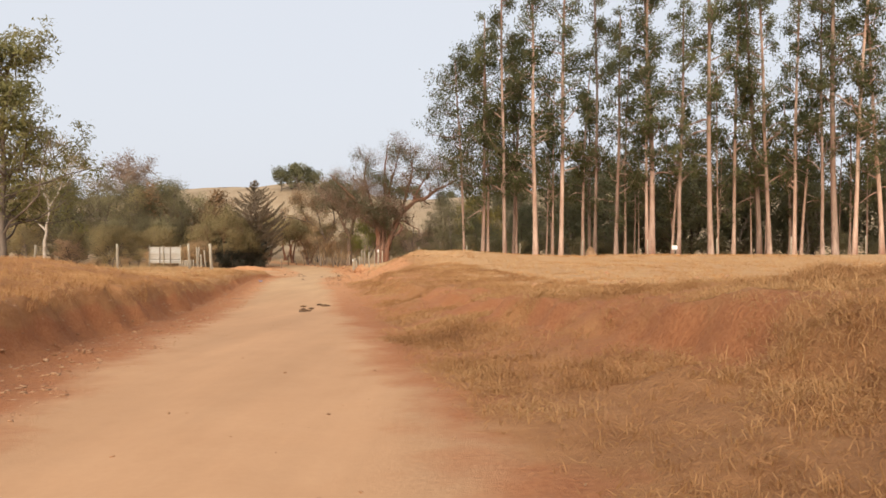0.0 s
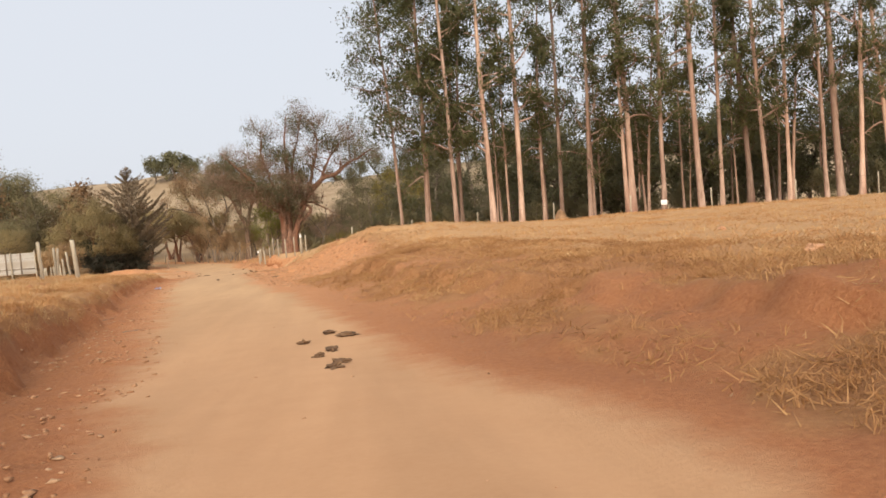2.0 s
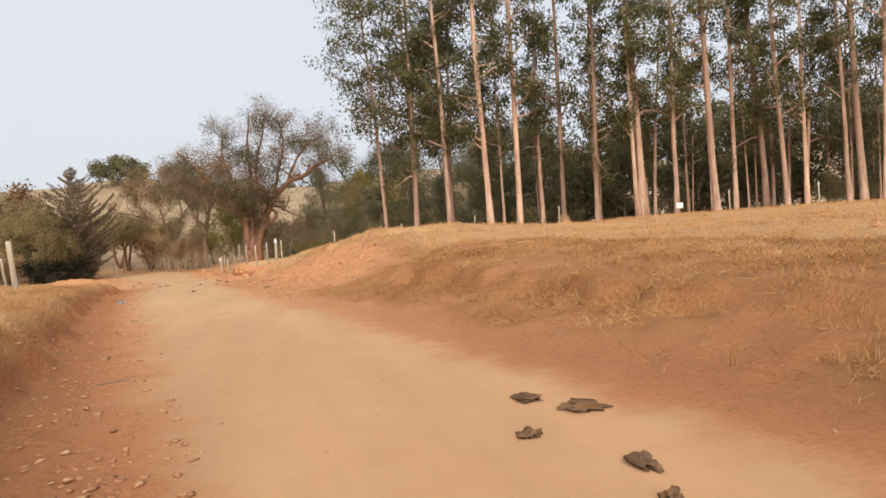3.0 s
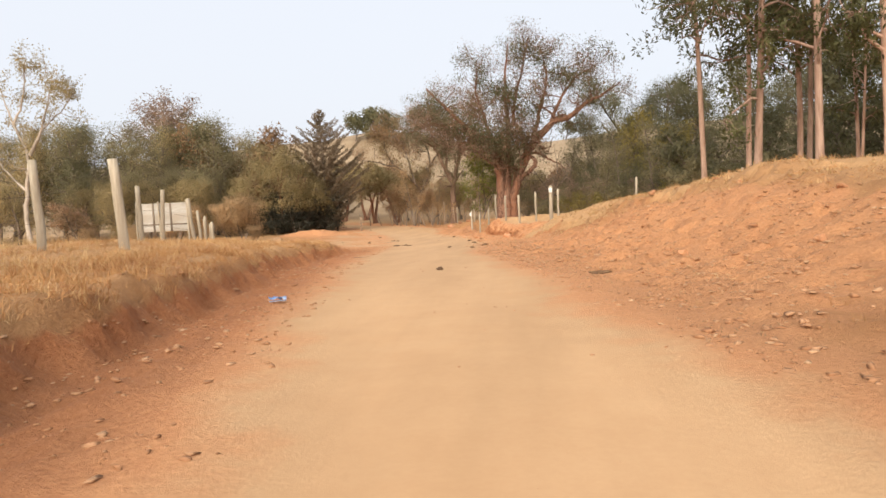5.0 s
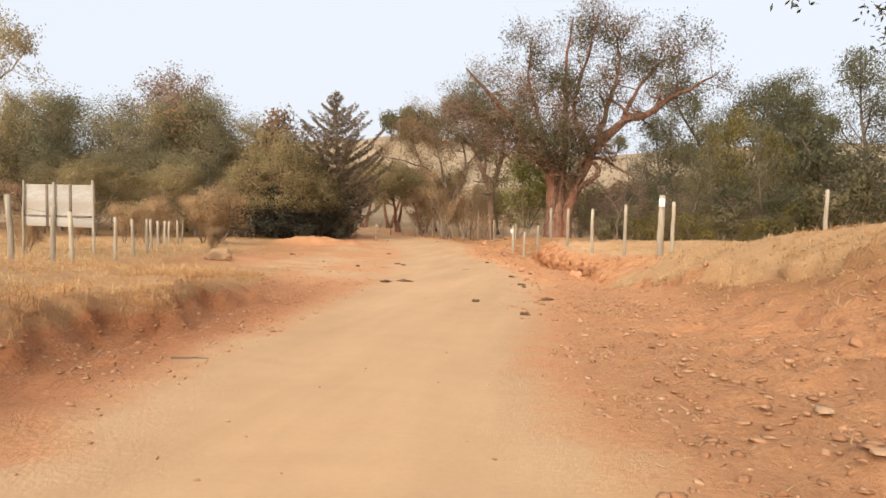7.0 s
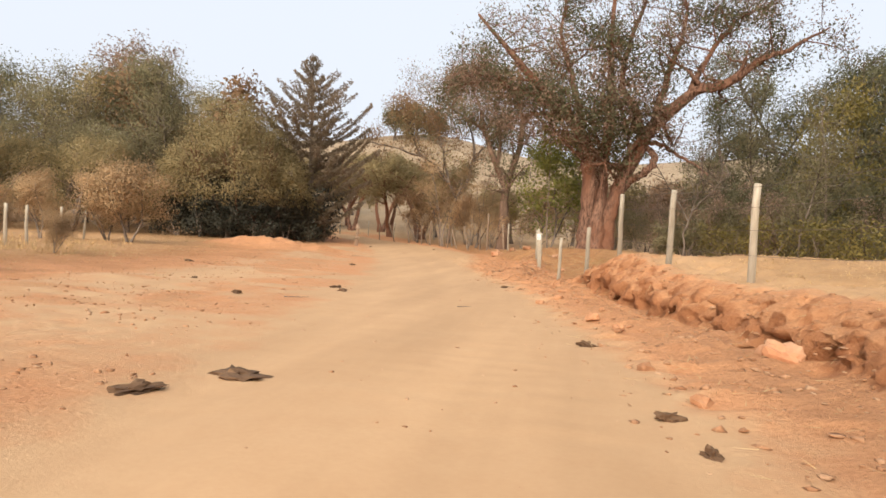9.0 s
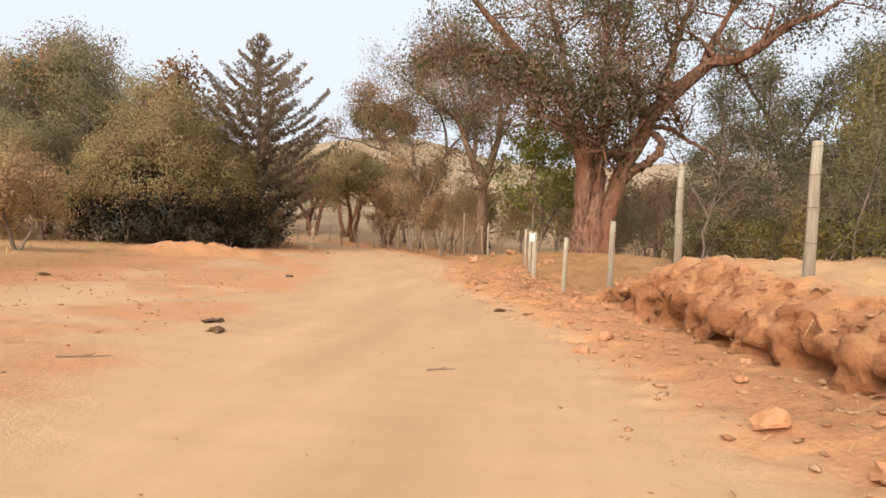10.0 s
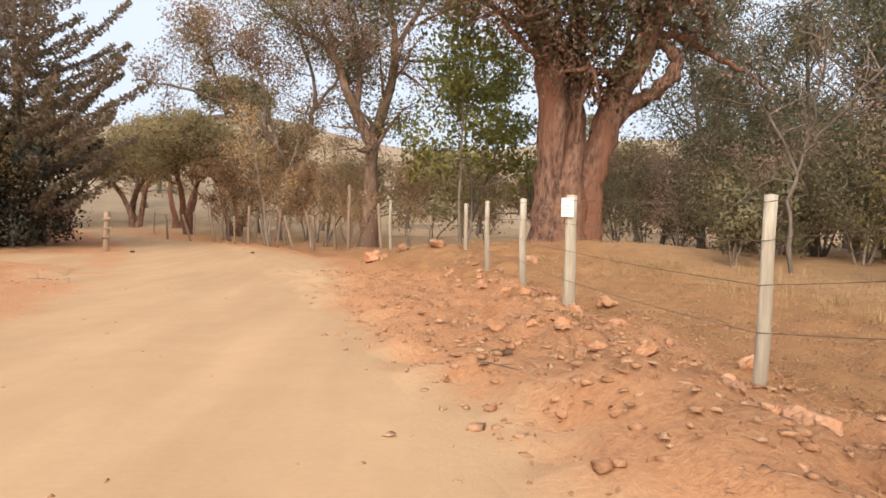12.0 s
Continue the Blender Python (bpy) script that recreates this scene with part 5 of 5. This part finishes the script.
def box_data(sx, sy, sz_, mat_, jitter=0.0):
    bm = bmesh.new()
    bmesh.ops.create_cube(bm, size=1.0)
    for v in bm.verts:
        v.co = Vector((v.co.x * sx, v.co.y * sy, v.co.z * sz_)) + Vector(rng.normal(0, jitter, 3) if jitter else (0, 0, 0))
    bmesh.ops.bevel(bm, geom=bm.edges[:], offset=min(sx, sy, sz_) * 0.12, segments=1, affect="EDGES")
    me = bpy.data.meshes.new("box")
    bm.to_mesh(me)
    bm.free()
    me.materials.append(mat_)
    return me


def gate_post(x, y, h, rails):
    t = thing("gate_post", Matrix.Translation((x, y, land_z(x, y))), "short weathered gate post with broken rail ends", "post", "gate posts at the bend")
    part("post", post_mesh(h, 0.12, (0.03, 0), BROWN_POST), t)
    for i in range(rails):
        r = part("rail_end", box_data(0.3, 0.06, 0.07, BROWN_POST, 0.012), t)
        r.matrix_basis = pose(rng.uniform(0.05, 0.13), -0.1, 0.5 + 0.33 * i, 0, rng.uniform(-14, 14), rng.uniform(-10, 10))


gate_post(-23.0, 102.8, 1.4, 3)
gate_post(-26.0, 105.0, 1.3, 1)


def board_pen():
    """Three pale sheets side by side above three kick boards, dark battens over the joints, uprights at the ends."""
    a, b = Vector((-27.75, 68.3)), Vector((-24.6, 67.9))
    mid = (a + b) / 2
    yaw = math.degrees(math.atan2(b.y - a.y, b.x - a.x))
    g = land_z(mid.x, mid.y)
    top, seam, foot = -0.33 - g, -1.48 - g, -1.86 - g
    t = thing("pen_panel", pose(mid.x, mid.y, g, 0, 0, yaw), "pale grey board panel of a cattle pen on uprights", "panel")
    ln = (b - a).length
    w = ln / 3
    for i in range(3):
        for name, z0, z1 in (("board", seam + 0.02, top), ("kick_board", foot, seam - 0.02)):
            p = part(name, box_data(w - 0.03, 0.03, z1 - z0, GREY_WOOD, 0.003), t)
            p.location = ((i - 1) * w, 0, (z0 + z1) / 2)
    for x in (-w / 2, w / 2):
        p = part("batten", box_data(0.09, 0.05, top - foot, GREY_BARK, 0.004), t, "dark upright batten over the joint")
        p.location = (x, -0.03, (top + foot) / 2)
    p = part("rail", box_data(ln, 0.05, 0.07, GREY_BARK, 0.004), t, "dark rail along the seam")
    p.location = (0, -0.02, seam)
    for x in (-ln / 2, -0.13, ln / 2):
        p = part("upright", post_mesh(top + rng.uniform(0.06, 0.16), 0.055, (rng.normal(0, 0.01), 0)), t)
        p.location = (x, -0.1, 0)


board_pen()


def stake_sign(x, y):
    t = thing("stake_sign", Matrix.Translation((x, y, land_z(x, y))), "small white square sign on a wooden stake", "sign")
    part("stake", post_mesh(0.75, 0.03), t)
    p = part("plate", box_data(0.42, 0.02, 0.32, WHITE_PAINT), t, "blank white plate")
    p.location = (0, -0.045, 0.72)


stake_sign(18.0, 56.2)


def paper_notice(x, y, r, height, turn, size):
    """A white notice nailed to a post, with bars for its lines."""
    t = thing("paper_notice", pose(x, y, land_z(x, y) + height, 0, 0, turn), "white paper notice nailed to a fence post", "notice", "notices on the fence")
    s = part("sheet", box_data(size[0], 0.006, size[1], WHITE_PAINT, 0.001), t)
    s.location = (0, -r, 0)
    for i in range(4):
        q = part("text_bar", box_data(size[0] * (0.7 - 0.12 * (i % 2)), 0.004, size[1] * 0.06, INK), s)
        q.location = (0, -0.005, size[1] * (0.28 - 0.19 * i))


paper_notice(-10.63, 85.1, 0.09, 1.24, -14, (0.145, 0.225))
paper_notice(-5.6, 62.7, 0.115, 1.32, -8, (0.14, 0.2))


# ---- loose things on the ground ----
def lump(rx, ry, rz, mat_, rough=0.2, flat=True, level=2):
    bm = bmesh.new()
    bmesh.ops.create_icosphere(bm, subdivisions=level, radius=1.0)
    sh = Vector(rng.uniform(-50, 50, 3))
    for v in bm.verts:
        k = 1 + rough * noise.noise(v.co * 1.6 + sh) + rough * 0.5 * noise.noise(v.co * 3.7 + sh)
        v.co = Vector((v.co.x * rx * k, v.co.y * ry * k, v.co.z * rz * k))
        if flat and v.co.z < -0.25 * rz:
            v.co.z = -0.25 * rz
    me = bpy.data.meshes.new("lump")
    bm.to_mesh(me)
    bm.free()
    me.materials.append(mat_)
    return me


for x, y, r in ((-14.2, 71.3, 0.3), (-13.8, 70.5, 0.24), (-6.1, 46.15, 0.2), (-5.85, 41.3, 0.28), (-8.4, 43.3, 0.22), (-9.6, 57.2, 0.16), (-11.1, 75.2, 0.2), (-10.6, 74.6, 0.18), (-11.85, 82.0, 0.2),
                (-17.1, 82.2, 0.35), (-12.0, 62.2, 0.45), (-9.4, 65.3, 0.24), (-20.7, 77.3, 0.25), (-17.0, 70.8, 0.16), (-9.0, 62.0, 0.2), (-8.9, 61.2, 0.14), (-17.9, 103.0, 0.2), (-15.0, 68.5, 0.2), (-8.6, 55.0, 0.18), (-3.78, 22.15, 0.3), (-3.55, 21.7, 0.33), (-3.75, 20.5, 0.3), (-3.72, 19.1, 0.3), (-3.66, 19.4, 0.18), (-4.1, 21.2, 0.16), (-3.9, 20.0, 0.14), (-8.31, 57.8, 0.24), (-12.29, 61.4, 0.4), (-22.0, 102.6, 0.25)):
    d = new("dung_pat", lump(r * 0.42, r * rng.uniform(0.2, 0.34), 0.035, DUNG, 1.1, level=3))
    d.matrix_basis = pose(x, y, land_z(x, y) + 0.01, 0, 0, rng.uniform(0, 360))
    tagged(d, "dark dried dung pat lying on the dirt", "dung", "dung pats on the track")
for x, y, r in ((-10.75, 80.5, 0.11), (-10.5, 80.2, 0.15), (-11.05, 82.1, 0.1), (-9.7, 86.5, 0.16), (-10.0, 91.2, 0.34), (-13.3, 97.2, 0.42), (-12.5, 97.8, 0.25), (-9.9, 83.6, 0.12), (-10.3, 84.0, 0.14), (-9.4, 82.9, 0.13), (-10.9, 88.6, 0.2), (-11.6, 95.8, 0.3), (-9.2, 79.6, 0.15),
                (-7.6, 64.6, 0.24), (4.48, 19.8, 0.13), (2.6, 20.5, 0.14), (7.2, 23.7, 0.12), (5.5, 22.0, 0.14), (8.6, 24.5, 0.12), (10.2, 26.0, 0.13), (6.8, 30.0, 0.12)):
    d = new("stone", lump(r * 0.85, r * rng.uniform(0.55, 0.8), r * 0.6, STONE, 0.5, level=3))
    d.matrix_basis = pose(x, y, land_z(x, y) + r * 0.1, rng.uniform(-12, 12), rng.uniform(-12, 12), rng.uniform(0, 360))
    tagged(d, "pale dusty rough stone lying on red clay", "stone", "stones by the fence")
HEAP = [lump(0.10, 0.10 * rng.uniform(0.6, 0.95), 0.075, (CLAY_LUMP, STONE)[k % 2], 0.45, level=3) for k in range(6)]
for i in range(110):
    y = rng.uniform(78.2, 92.5)
    x = -10.85 + rng.normal(0, 0.32) - 0.06 * (y - 85)
    s = rng.uniform(0.3, 1.0)
    d = new("rubble_stone", HEAP[i % 6])
    d.matrix_basis = Matrix.LocRotScale((x, y, land_z(x, y) + 0.012 * s), Euler((rng.normal(0, 0.3), rng.normal(0, 0.3), rng.uniform(0, 6.28))), (s, s, s))
    tagged(d, "dusty tan stone in the rubble along the posts", "stone", "rubble stones along the posts")
CLODS = [lump(0.10, 0.10 * rng.uniform(0.6, 0.95), 0.07, CLAY_LUMP, 0.55) for _ in range(6)]
for n, y0, y1, d0, d1 in ((34, 75.5, 88, 1.3, 3.0), (26, 61, 76, 0.3, 1.6), (40, 38, 60, 0.8, 5.0), (10, 20, 50, -7.6, -6.9)):
    for i in range(n):
        y = rng.uniform(y0, y1)
        x = float(road_x(y)) + HALF + rng.uniform(d0, d1)
        s = rng.uniform(0.4, 1.05) ** 1.5
        d = new("clod", CLODS[int(rng.integers(6))])
        d.matrix_basis = Matrix.LocRotScale((x, y, land_z(x, y) + 0.012 * s), Euler((rng.normal(0, 0.2), rng.normal(0, 0.2), rng.uniform(0, 6.28))), (s, s, s * rng.uniform(0.8, 1.2)))
        tagged(d, "rough lump of orange clay lying on the shoulder", "clod", "clods on the shoulder")
for x, y, r, h in ((-20.1, 68.4, 0.5, 0.34), (12.3, 60.2, 0.55, 0.85)):
    d = new("termite_mound", lump(r, r * 0.85, h, TERMITE, 0.35, level=3))
    d.matrix_basis = pose(x, y, land_z(x, y) + 0.2 * h, 0, 0, rng.uniform(0, 360))
    tagged(d, "rounded orange termite mound in dry grass", "mound", "termite mounds")


def fallen_stick(x, y, length, turn):
    ln = wander((-length / 2, 0, 0.012), (1, 0, 0), length, 6, 0.12)
    ln[:, 2] = 0.012
    fork = wander(ln[3], (0.8, 0.7, 0), length * 0.35, 3, 0.1)
    fork[:, 2] = 0.014
    d = new("stick", mesh_from("stick", *tubes([(ln, np.linspace(0.007, 0.003, 7)), (fork, np.linspace(0.004, 0.002, 4))], 4, 0.1), GREY_BARK, True))
    d.matrix_basis = pose(x, y, land_z(x, y), 0, 0, turn)
    tagged(d, "dry forked stick lying on the dirt track", "stick", "sticks on the track")


for x, y, length, turn in ((-7.14, 25.0, 0.35, 20), (-14.0, 68.6, 0.4, 35), (-11.28, 69.2, 0.25, 25), (-11.34, 50.0, 0.35, 12), (-11.9, 81.5, 0.4, -35), (-19.5, 90.8, 0.4, 8), (-8.6, 28.6, 0.3, 60), (-10.9, 75.3, 0.3, -20)):
    fallen_stick(x, y, length, turn)


def packet():
    v = rng.uniform(-1, 1, (5, 7))
    xs, ys = np.meshgrid(np.linspace(-0.10, 0.10, 7), np.linspace(-0.05, 0.05, 5))
    pts = np.stack([xs, ys, 0.035 + 0.025 * v], -1).reshape(-1, 3)
    i = np.arange(4)[:, None] * 7 + np.arange(6)[None, :]
    top = np.stack([i, i + 1, i + 8, i + 7], -1).reshape(-1, 4)
    me = mesh_from("packet", np.concatenate([pts, pts * [1, 1, 0] + [0, 0, 0.004]]), [np.concatenate([top, top[:, ::-1] + 35])], BLUE_FOIL)
    p = new("crumpled_packet", me)
    p.matrix_basis = pose(-9.83, 38.9, land_z(-9.83, 38.9) + 0.015, 0, 0, 25)
    tagged(p, "crumpled blue and white plastic packet on dirt", "litter")


packet()


# ---- loose stuff: grass, clods, pebbles, fallen leaves ----
def stuff(name, verts, faces, mat_, label):
    tagged(new(name, mesh_from(name, verts, faces, mat_)), label, name.replace("_", " "), kind="stuff")


def blades(x, y, length, width, tuft, splay, steps=3):
    """Tufts of bent blades at the points x, y."""
    n = len(x)
    z = land(x, y)[0]
    X, Y, Z = (np.repeat(a, tuft) for a in (x, y, z))
    m = n * tuft
    ln = np.repeat(length * rng.uniform(0.6, 1.4, n), tuft) * rng.uniform(0.5, 1.3, m)
    a = rng.uniform(0, 6.28, m)
    X, Y = X + rng.normal(0, 0.06, m) * (length / 0.3), Y + rng.normal(0, 0.06, m) * (length / 0.3)
    e, drop, twist = np.clip(1.5 - np.abs(rng.normal(0, splay * 0.6, m)), 0.05, 1.5), rng.uniform(0.25, 1.15, m), rng.normal(0, 0.5, m)
    half = width * 0.5 * rng.uniform(0.5, 1.4, m)
    p = np.stack([X, Y, Z - 0.02], -1)
    rows = []
    for k in range(steps):
        side = np.stack([-np.sin(a), np.cos(a), np.zeros(m)], -1) * (half * (1, 1, 0.75)[k])[:, None]
        rows += [p - side, p + side]
        p = p + np.stack([np.cos(a) * np.cos(e), np.sin(a) * np.cos(e), np.sin(e)], -1) * (ln * ((0.4, 0.33, 0.27) if steps == 3 else (0.55, 0.45))[k])[:, None]
        e, a = e - drop, a + twist
    v = np.stack(rows + [p], 1).reshape(-1, 3)
    if steps == 2:
        k = np.arange(m)[:, None] * 5
        return v, [k + [[0, 1, 3, 2]], k + [[2, 3, 4]]]
    k = np.arange(m)[:, None] * 7
    return v, [np.concatenate([k + [[0, 1, 3, 2]], k + [[2, 3, 5, 4]]]), k + [[4, 5, 6]]]


def strewn(n, u0, u1, y0, y1, keep):
    u, y = rng.uniform(u0, u1, n), rng.uniform(y0, y1, n)
    x = u + road_x(y)
    _, track, straw = land(x, y)
    clump = 0.5 + 0.32 * vnoise(x * 0.9, y * 0.9, 51) + 0.25 * vnoise(x * 2.3, y * 2.3, 52)
    ok = rng.uniform(0, 1, n) < keep(track, straw, clump)
    return x[ok], y[ok]


def grassy(track, straw, clump):
    return (1 - track) * straw ** 2 * np.clip(2.3 * clump - 0.5, 0.14, 1)


sets = []
for n, u0, u1, y0, y1, ln, w, tuft, splay in ((15000, 1.7, 7.4, 0.3, 13, 0.125, 0.0042, 15, 1.1), (13000, 2.0, 9, 12, 40, 0.12, 0.006, 9, 1.25), (13000, 6, 46, 14, 62, 0.11, 0.016, 4, 1.2), (400, 2.8, 7, 2, 30, 0.19, 0.005, 9, 0.8),
                                              (5000, 4, 14, 56, 80, 0.075, 0.008, 6, 1.3), (4500, 3.5, 22, 78, 104, 0.06, 0.006, 7, 1.3), (700, 8.5, 17, 82, 92, 0.26, 0.0055, 15, 0.7)):
    sets.append(blades(*strewn(n, u0, u1, y0, y1, grassy), ln, w, tuft, splay, 3 if y0 < 12 and u0 > 0 else 2))
for n, u0, u1, y0, y1, ln, w, tuft, splay in ((5200, -9, -2.4, 3, 24, 0.14, 0.006, 11, 1.0), (14000, -14, -2.5, 22, 62, 0.13, 0.0045, 10, 1.15), (5000, -40, -12, 20, 90, 0.24, 0.018, 6, 0.8), (3200, -16, -4, 58, 100, 0.10, 0.010, 7, 1.1), (3000, -13, -4.0, 24, 60, 0.20, 0.004, 10, 1.0), (3400, -24, -9, 36, 80, 0.42, 0.0055, 13, 0.75), (4500, 3.4, 13, 44, 63, 0.12, 0.009, 8, 1.1), (9000, -4.4, -2.5, 3, 60, 0.15, 0.0045, 11, 1.25)):
    sets.append(blades(*strewn(n, u0, u1, y0, y1, grassy), ln, w, tuft, splay, 3 if y0 < 12 and u0 > 0 else 2))
def strands(x, y, length, width, count):
    """A mat of short straight strands lying every way, one triangle each."""
    X, Y = np.repeat(x, count), np.repeat(y, count)
    m = len(X)
    X, Y = X + rng.normal(0, 0.09, m), Y + rng.normal(0, 0.09, m)
    Z = land(X, Y)[0] + rng.uniform(0, 0.06, m)
    a, e = rng.uniform(0, 6.28, m), rng.uniform(-0.15, 1.0, m)
    d = np.stack([np.cos(a) * np.cos(e), np.sin(a) * np.cos(e), np.sin(e)], -1)
    side = np.cross(d, rng.normal(size=(m, 3)))
    side /= np.linalg.norm(side, axis=1)[:, None] + 1e-9
    p = np.stack([X, Y, Z - 0.01], -1)
    v = np.stack([p - side * width * 0.5, p + side * width * 0.5, p + d * (length * rng.uniform(0.4, 1.3, m))[:, None]], 1).reshape(-1, 3)
    return v, [np.arange(m)[:, None] * 3 + [[0, 1, 2]]]


sets.append(strands(*strewn(12000, 1.7, 7.4, 0.3, 13, grassy), 0.085, 0.0055, 14))
sets.append(strands(*strewn(24000, 6, 34, 8, 58, grassy), 0.12, 0.014, 6))
sets.append(strands(*strewn(10000, 2.1, 9, 12, 36, grassy), 0.15, 0.010, 9))
sets.append(strands(*strewn(12000, -9, -2.5, 3, 60, grassy), 0.13, 0.0055, 12))
sets.append(strands(*strewn(7000, 2.8, 13, 77, 100, grassy), 0.07, 0.006, 8))
for i, (v, f) in enumerate(sets):
    far = v[:, 1].mean() > 36
    stuff("dry_grass", v, f, HAY_BLADE if far else STRAW, "dry straw-coloured grass tufts on bank and pasture")


def crumbs(x, y, size, mat_, name, label):
    """Small angular lumps: twenty-sided pieces pulled out of shape."""
    n = len(x)
    z = land(x, y)[0]
    s = size * rng.uniform(0.45, 1.0, n) ** 4 * 3.2
    g = (1 + 5 ** 0.5) / 2
    dirs = np.array([(-1, g, 0), (1, g, 0), (-1, -g, 0), (1, -g, 0), (0, -1, g), (0, 1, g), (0, -1, -g), (0, 1, -g), (g, 0, -1), (g, 0, 1), (-g, 0, -1), (-g, 0, 1)]) / 1.9
    pull = rng.uniform(0.45, 1.35, (n, 1, 3)) * [1, 1, 0.42]
    v = (dirs[None] * rng.uniform(0.75, 1.2, (n, 12, 1)) + rng.normal(0, 0.22, (n, 12, 3))) * pull * s[:, None, None]
    ang = rng.uniform(0, 6.28, n)
    c, sn = np.cos(ang)[:, None], np.sin(ang)[:, None]
    v = np.stack([v[..., 0] * c - v[..., 1] * sn, v[..., 0] * sn + v[..., 1] * c, v[..., 2]], -1)
    v = v + np.stack([x, y, z + s * 0.15], -1)[:, None]
    k = np.arange(n)[:, None, None] * 12
    tri = np.array([(0, 11, 5), (0, 5, 1), (0, 1, 7), (0, 7, 10), (0, 10, 11), (1, 5, 9), (5, 11, 4), (11, 10, 2), (10, 7, 6), (7, 1, 8), (3, 9, 4), (3, 4, 2), (3, 2, 6), (3, 6, 8), (3, 8, 9), (4, 9, 5), (2, 4, 11), (6, 2, 10), (8, 6, 7), (9, 8, 1)])
    stuff(name, v.reshape(-1, 3), [(k + tri[None]).reshape(-1, 3)], mat_, label)


x, y = strewn(5500, 1.8, 7.5, 38, 82, lambda t, s, c: (1 - t) * (0.05 + 0.6 * c))
v, f = strands(x, y, 0.15, 0.011, 2)
v[:, 2] = (v[:, 2] - land(v[:, 0], v[:, 1])[0]) * 0.4 + land(v[:, 0], v[:, 1])[0] + 0.006
stuff("dry_stalks", v, f, HAY_BLADE, "broken dry stalks scattered over bare clay")
x, y = strewn(15000, 1.4, 8, 56, 84, lambda t, s, c: (1 - t) * (1 - s) * (0.2 + 0.8 * c))
crumbs(x, y, 0.015, RUBBLE, "clay_clods", "crumbled red clay clods below the cut bank")
x, y = strewn(26000, 1.6, 9, 34, 58, lambda t, s, c: (1 - t) * (1 - s) * np.clip(1.8 * c - 0.3, 0.05, 1))
crumbs(x, y, 0.015, RUBBLE, "clay_clods", "crumbled red clay clods on the bare shoulder")
x, y = strewn(16000, -3.8, -1.3, 3, 62, lambda t, s, c: (1 - 0.8 * t) * (1 - 0.7 * s) * np.clip(1.8 * c - 0.3, 0.03, 1))
crumbs(x, y, 0.012, RUBBLE, "clay_clods", "crumbled red clay clods along the ditch")
x, y = strewn(9000, -9.5, -1.8, 60, 93, lambda t, s, c: np.clip(1.7 * c - 0.5, 0.02, 1))
crumbs(x, y, 0.012, RUBBLE, "clay_clods", "crumbled clods over the bare yard")
x, y = strewn(9000, 2.2, 6, 76, 94, lambda t, s, c: (1 - t) * (0.1 + 0.9 * c))
crumbs(x, y, 0.017, RUBBLE, "rubble", "dusty stone rubble below the fence posts")
x, y = strewn(2600, -2.4, 2.6, 2, 100, lambda t, s, c: 0.15 + 0.6 * c)
crumbs(x, y, 0.007, RUBBLE, "pebbles", "small pale pebbles on the track")
x, y = strewn(4000, 1.4, 12, 3, 78, lambda t, s, c: 0.1 + 0.6 * c)
x2, y2 = strewn(15000, 2.4, 13, 78, 100, lambda t, s, c: (1 - t) * (0.3 + 0.6 * c))
x3, y3 = strewn(4000, 2, 8, 36, 60, lambda t, s, c: (1 - t) * (0.2 + 0.8 * c))
x4, y4 = strewn(20000, 4.2, 9, 75, 86, lambda t, s, c: (1 - t) * (0.1 + 0.9 * c))
x5, y5 = strewn(7000, -13, -3.6, 58, 88, lambda t, s, c: (0.02 + 0.6 * c) * (1 - 0.6 * t))
x3, y3 = np.concatenate([x3, x4, x5]), np.concatenate([y3, y4, y5])
x2, y2 = np.concatenate([x2, x3]), np.concatenate([y2, y3])
x, y = np.concatenate([x, x2]), np.concatenate([y, y2])
z = land(x, y)[0]
v, f = leaves(np.stack([x, y, z + 0.012], -1), 0.042, 0.0, 2.4)
stuff("fallen_leaves", v, f, LITTER, "scattered dry fallen leaves on the verge")
